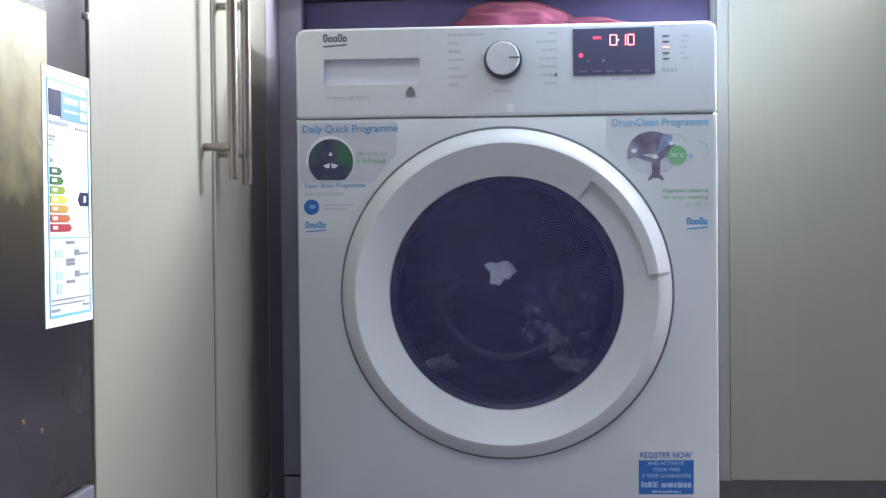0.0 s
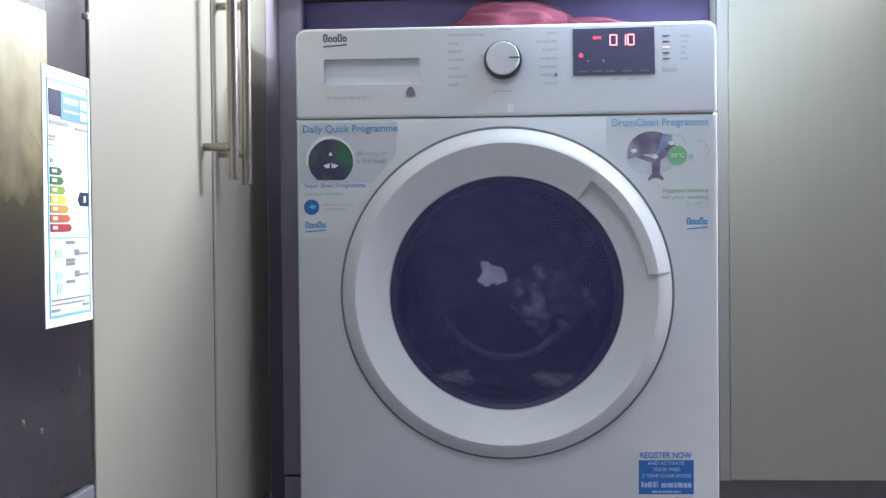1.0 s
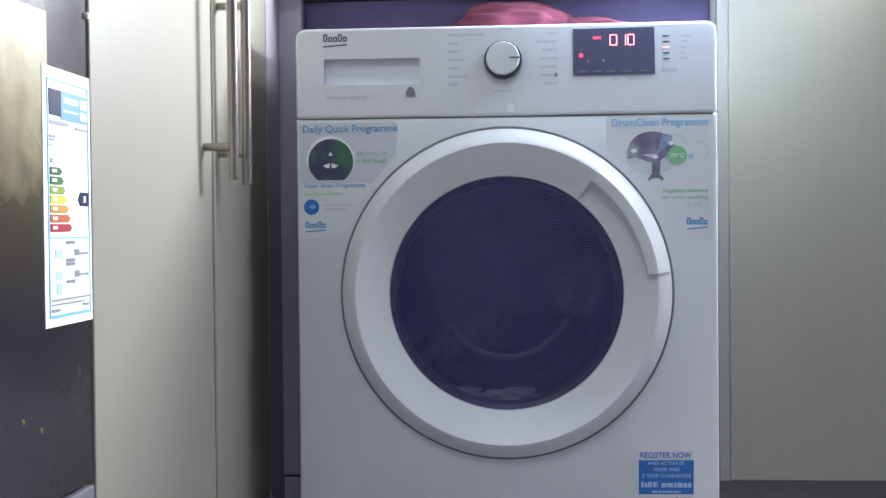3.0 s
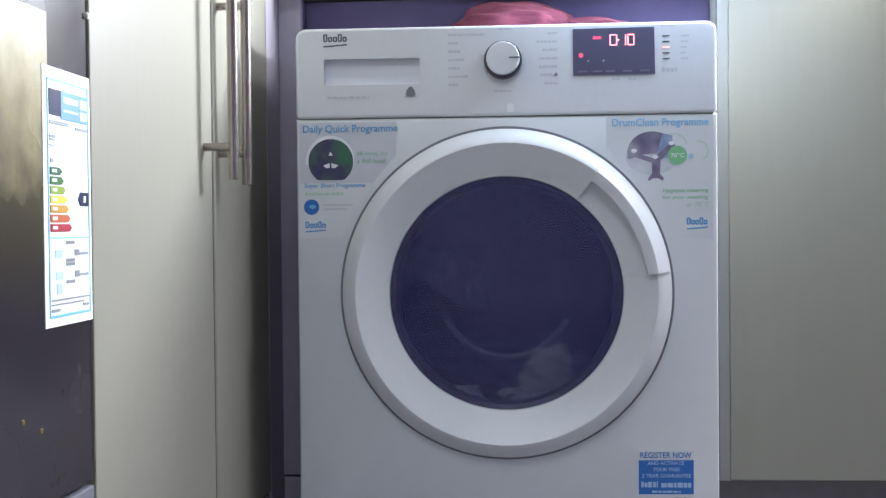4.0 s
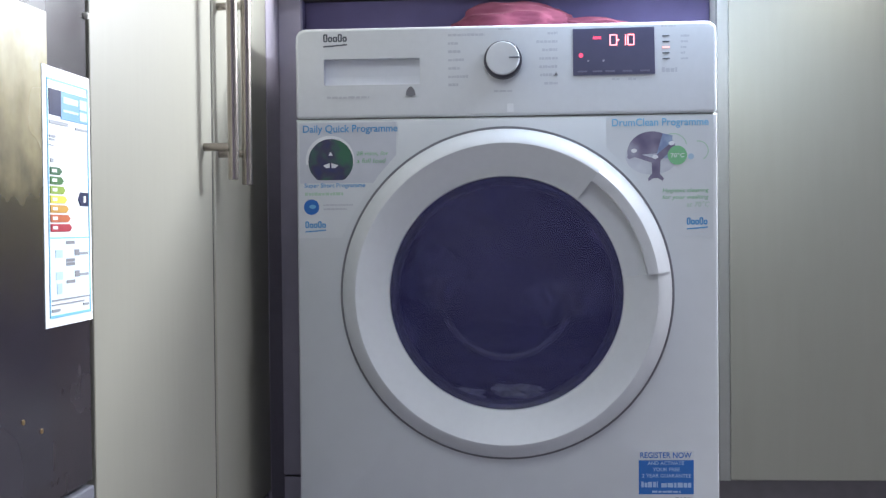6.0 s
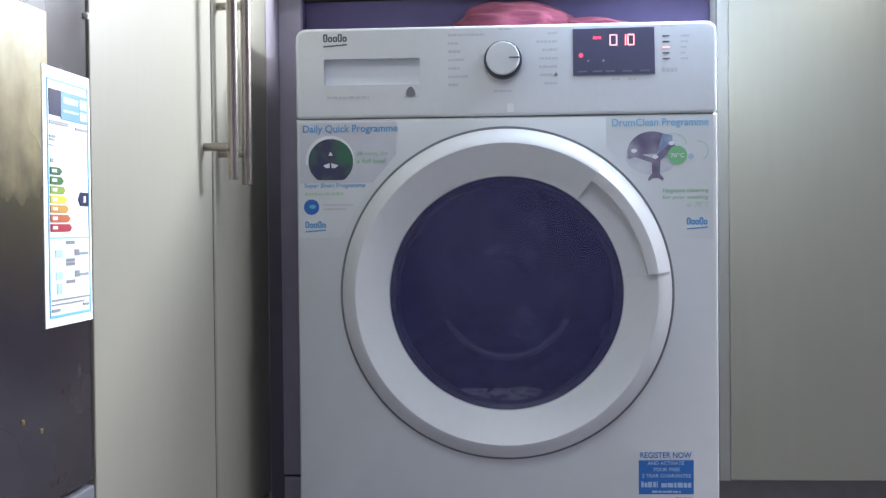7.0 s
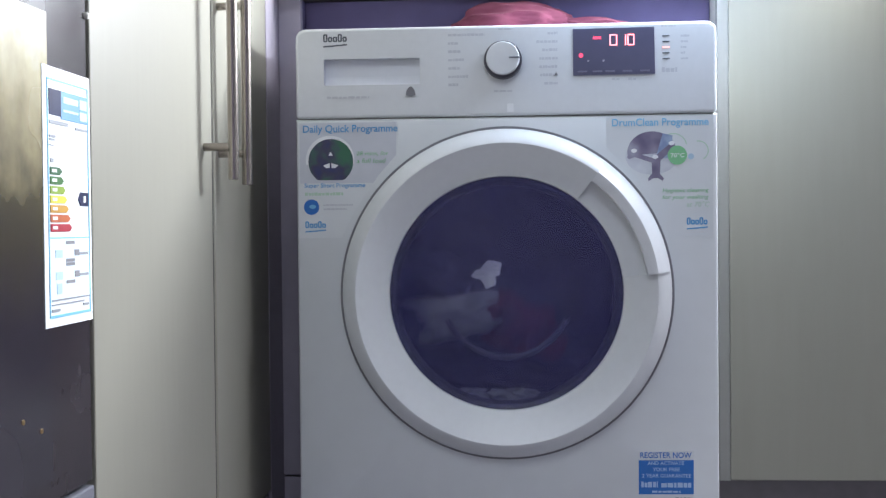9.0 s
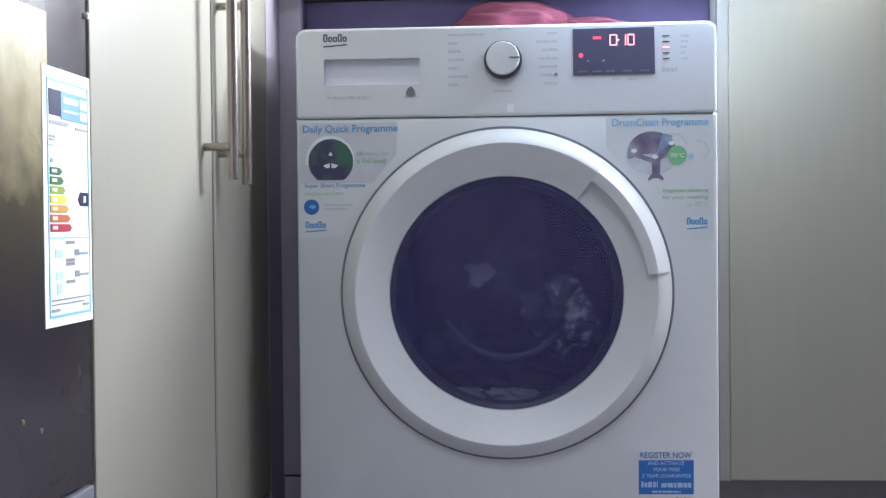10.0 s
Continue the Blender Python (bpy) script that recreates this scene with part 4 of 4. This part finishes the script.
def motions():
    """The drum turns and the washing tumbles in it."""
    def turn(t):
        # at rest at first, then speeding up to a steady 48 turns a minute
        if t < 0.65:
            return 0.0
        if t < 1.45:
            return 180 * (t - 0.65) ** 2
        return 115.2 + 288 * (t - 1.45)

    base = DC - ORG[machine]
    walk(drum, [(t / 5, pose(*base, 0, -turn(t / 5), 0)) for t in range(51)])
    walk(pile, [(t / 5, pose(CX + 0.015 * math.sin(turn(t / 5) / 57.3), D + 0.235, 0.335 + 0.008 * math.cos(turn(t / 5) / 40), 0, 10 * math.sin(turn(t / 5) / 57.3), 0)) for t in range(51)])
    walk(back_pile, [(t / 5, pose(CX, D + 0.31, 0.47, 0, -turn(t / 5), 0)) for t in range(51)])

    def carried(start, radius, depth):
        """Carried up one side by the drum and thrown across it."""
        rows = []
        for k in range(51):
            a = turn(k / 5) + start
            c, s = math.cos(radians(a)), math.sin(radians(a))
            rows.append((k / 5, pose(CX + radius * c, depth, CZ - 0.02 + radius * 0.85 * s, 0, -a, 0)))
        return rows

    walk(sleeve, carried(20, 0.095, D + 0.165))
    walk(vest, carried(170, 0.115, D + 0.185))
    # the dot is lit for one second in every two; while dark it lies under the face of the display
    rest = Vector((0.13235, S, 0.8153)) - ORG[machine]
    dots = [(0.0, 0.0), (0.29, 0.0)]
    for k in range(5):
        dots += [(0.33 + 2 * k, 0.004), (1.27 + 2 * k, 0.004), (1.31 + 2 * k, 0.0), (2.29 + 2 * k, 0.0)]
    walk(colon, [(min(t, 10.0), pose(rest.x, rest.y + d, rest.z)) for t, d in dots if t < 10.0] + [(10.0, pose(*rest))])

    def spots(rows, near, far, whirl=True):
        """Rows of time, place on the porthole in millimetres from its centre, 1 near the glass to 0 at the back, and turn."""
        return [(t, pose(*at_glass(x / 1000, z / 1000, far + (near - far) * front), 0, a if whirl else 40 * math.sin(radians(a)), 0)) for t, x, z, front, a in rows]

    walk(speckled, spots(((0.0, 72, -42, 1, 0), (0.6, 72, -42, 1, 0), (0.8, 70, -34, 1, 10), (1.0, 58, -8, 1, 40), (1.2, 18, -22, 1, 80), (1.4, 18, -30, 1, 110), (1.6, 4, -100, 0, 150), (1.8, 40, -90, 0, 200),
        (2.0, -40, -36, 0, 250), (2.2, -14, -92, 0, 290), (2.4, -30, -112, 0, 330), (2.6, 60, -10, 0, 380), (2.7, 56, -60, 0, 400), (3.1, 80, 20, 0, 460), (3.5, 10, -20, 0, 530), (3.8, -8, -58, 0, 590),
        (4.1, 20, -112, 0, 640), (4.7, 90, -70, 0, 740), (5.2, 40, 10, 0, 830), (5.7, -40, -100, 0, 920), (6.0, 100, -20, 0, 980), (6.4, -20, -40, 0, 1050), (6.8, 0, -110, 0, 1120), (7.2, 90, -60, 0, 1190), (7.4, 80, 0, 0, 1220), (7.6, 50, 20, 0, 1255),
        (7.8, 2, 10, 0, 1290), (8.0, -40, -100, 0, 1330), (8.4, 84, -20, 0, 1400), (8.6, 34, -42, 1, 1440), (8.8, 46, 60, 0, 1480), (9.0, -40, -40, 0, 1520), (9.2, 60, -110, 0, 1560), (9.4, 110, -48, 0, 1600),
        (9.6, 80, -22, 1, 1635), (9.8, 80, -38, 1, 1660), (10.0, 76, -30, 1, 1680)), D + 0.085, D + 0.33))
    walk(towel, spots(((0.0, 0, -100, 0, 0), (3.5, 0, -60, 0, 60), (3.75, 8, -70, 0.9, 110), (3.9, 20, -100, 1, 120), (4.0, 50, -112, 1, 125), (4.2, 106, -71, 1, 135), (4.4, 114, -43, 1, 105), (4.6, 97, -81, 1, 140), (4.8, 98, -66, 1, 125),
        (5.0, 109, -26, 1, 110), (5.2, 71, -31, 1, 142), (5.4, 31, -50, 1, 105), (5.5, 18, -84, 1, 140), (5.6, 6, -124, 1, 180), (5.8, -30, -118, 0, 230), (6.5, 60, -40, 0, 300), (10.0, 0, -100, 0, 360)), D + 0.080, D + 0.34))
    walk(shirt, spots(((0.0, 20, -100, 0, 0), (1.2, 60, -60, 0, 40), (1.8, 40, 20, 0, 20), (1.92, 0, -20, 1, 0), (2.0, -8, -44, 1, -10), (2.1, -10, -70, 1, -15), (2.2, -6, -92, 1, -10), (2.35, 0, -115, 0, -20), (2.7, 60, -60, 0, -60), (3.3, 80, 0, 0, -110),
        (3.65, 20, 0, 0, -130), (3.75, -6, -30, 1, -128), (3.8, -8, -44, 1, -128), (3.9, 10, -90, 1, -150), (4.05, 30, -115, 0, -180), (4.7, 80, -20, 0, -215), (4.85, 40, 0, 1, -210), (5.0, 8, -28, 1, -208), (5.1, -10, -60, 1, -200), (5.25, -20, -100, 0, -190),
        (6.2, 60, 0, 0, -240), (6.6, 0, -60, 0, -280), (7.2, 90, 10, 0, -340), (7.5, 60, 20, 0, -370), (7.6, 50, 18, 1, -380), (7.7, 24, 16, 1, -390), (7.8, 0, 4, 1, -400), (7.9, -30, -50, 1, -410), (8.05, -30, -110, 0, -430), (8.6, 90, 0, 0, -480),
        (8.75, 50, 50, 0, -500), (8.85, 40, 50, 1, -510), (8.95, -20, 0, 1, -530), (9.05, -60, -50, 1, -545), (9.2, -40, -110, 0, -560), (9.9, 80, 40, 0, -620), (10.0, 56, 40, 0, -630)), D + 0.100, D + 0.34))
    walk(red_shirt, spots(((0.0, -20, -100, 0, 0), (1.4, -20, -100, 0, 60), (3.4, 60, -40, 0, 130), (3.8, -26, -96, 1, 190), (4.2, 20, -110, 0, 250), (4.6, 100, -40, 0, 310), (4.8, 94, -4, 1, 340), (5.0, 6, -56, 1, 380),
        (5.2, 14, -84, 1, 410), (5.5, 0, -110, 0, 450), (6.2, 40, -60, 0, 520), (7.0, 90, -60, 0, 590), (7.2, 110, -20, 0, 620), (7.4, 82, 6, 1, 650), (7.6, 10, -36, 1, 690), (7.8, -50, -64, 1, 730), (8.0, -30, -110, 0, 770),
        (8.4, 80, -60, 0, 830), (8.6, 90, 0, 0, 860), (8.8, 34, 16, 1, 890), (9.0, 18, -40, 1, 930), (9.2, 0, -110, 0, 970), (10.0, 20, -110, 0, 1040)), D + 0.092, D + 0.34))
    walk(drum_glint, spots(((0.0, -8, 30, 1, 0), (0.6, -8, 30, 1, 0), (0.8, -12, 28, 1, 15), (1.0, -20, 26, 1, 40), (1.15, -24, 24, 0, 60), (1.7, -20, 34, 0, 120), (1.85, -20, 36, 1, 140), (2.0, -18, 30, 1, 160), (2.2, -26, 28, 1, 200),
        (2.4, -14, 44, 0.6, 235), (2.5, -26, 30, 0.85, 250), (2.6, -30, 20, 0.3, 265), (2.7, -20, 34, 0, 275), (3.8, -20, 40, 0, 320), (4.1, -26, 34, 0, 380), (4.3, -22, 36, 0, 420), (4.4, -20, 40, 0, 440), (4.8, -20, 40, 0, 500), (4.95, -20, 32, 1, 520), (5.05, -20, 30, 1, 530), (5.2, -14, 40, 0, 560),
        (5.35, -18, 36, 1, 590), (5.5, -24, 30, 1, 620), (5.6, -34, 28, 1, 640), (5.75, -34, 24, 0, 660), (6.6, -20, 34, 0, 730), (6.75, -16, 34, 1, 760), (6.85, -14, 32, 1, 775), (7.0, -30, 24, 0, 800), (8.6, -20, 30, 0, 880),
        (8.8, -20, 36, 0, 920), (8.95, -24, 28, 1, 950), (9.05, -24, 26, 1, 965), (9.2, -30, 20, 0, 990), (9.8, -30, 30, 0, 1050), (10.0, -32, 30, 0.45, 1080)), D + 0.016, D + 0.345, False))
    walk(white_a, spots(((0.0, -102, -98, 1, -15), (0.6, -102, -98, 1, -15), (1.0, -78, -116, 1, -5), (1.4, -66, -130, 1, 5), (2.5, -60, -136, 1, 8), (4.0, -66, -134, 1, 0), (5.5, -62, -136, 1, 10), (7.5, -52, -138, 1, 0), (10.0, -60, -136, 1, 6)), D + 0.075, D + 0.3))
    walk(white_b, spots(((0.0, 98, -98, 1, 15), (0.6, 98, -98, 1, 15), (1.0, 74, -118, 1, 8), (1.4, 44, -134, 1, 0), (2.5, 0, -138, 1, 0), (4.0, 26, -134, 1, -5), (5.5, 20, -132, 1, 5), (7.5, 14, -138, 1, 0), (10.0, 10, -138, 1, 4)), D + 0.075, D + 0.3))


motions()
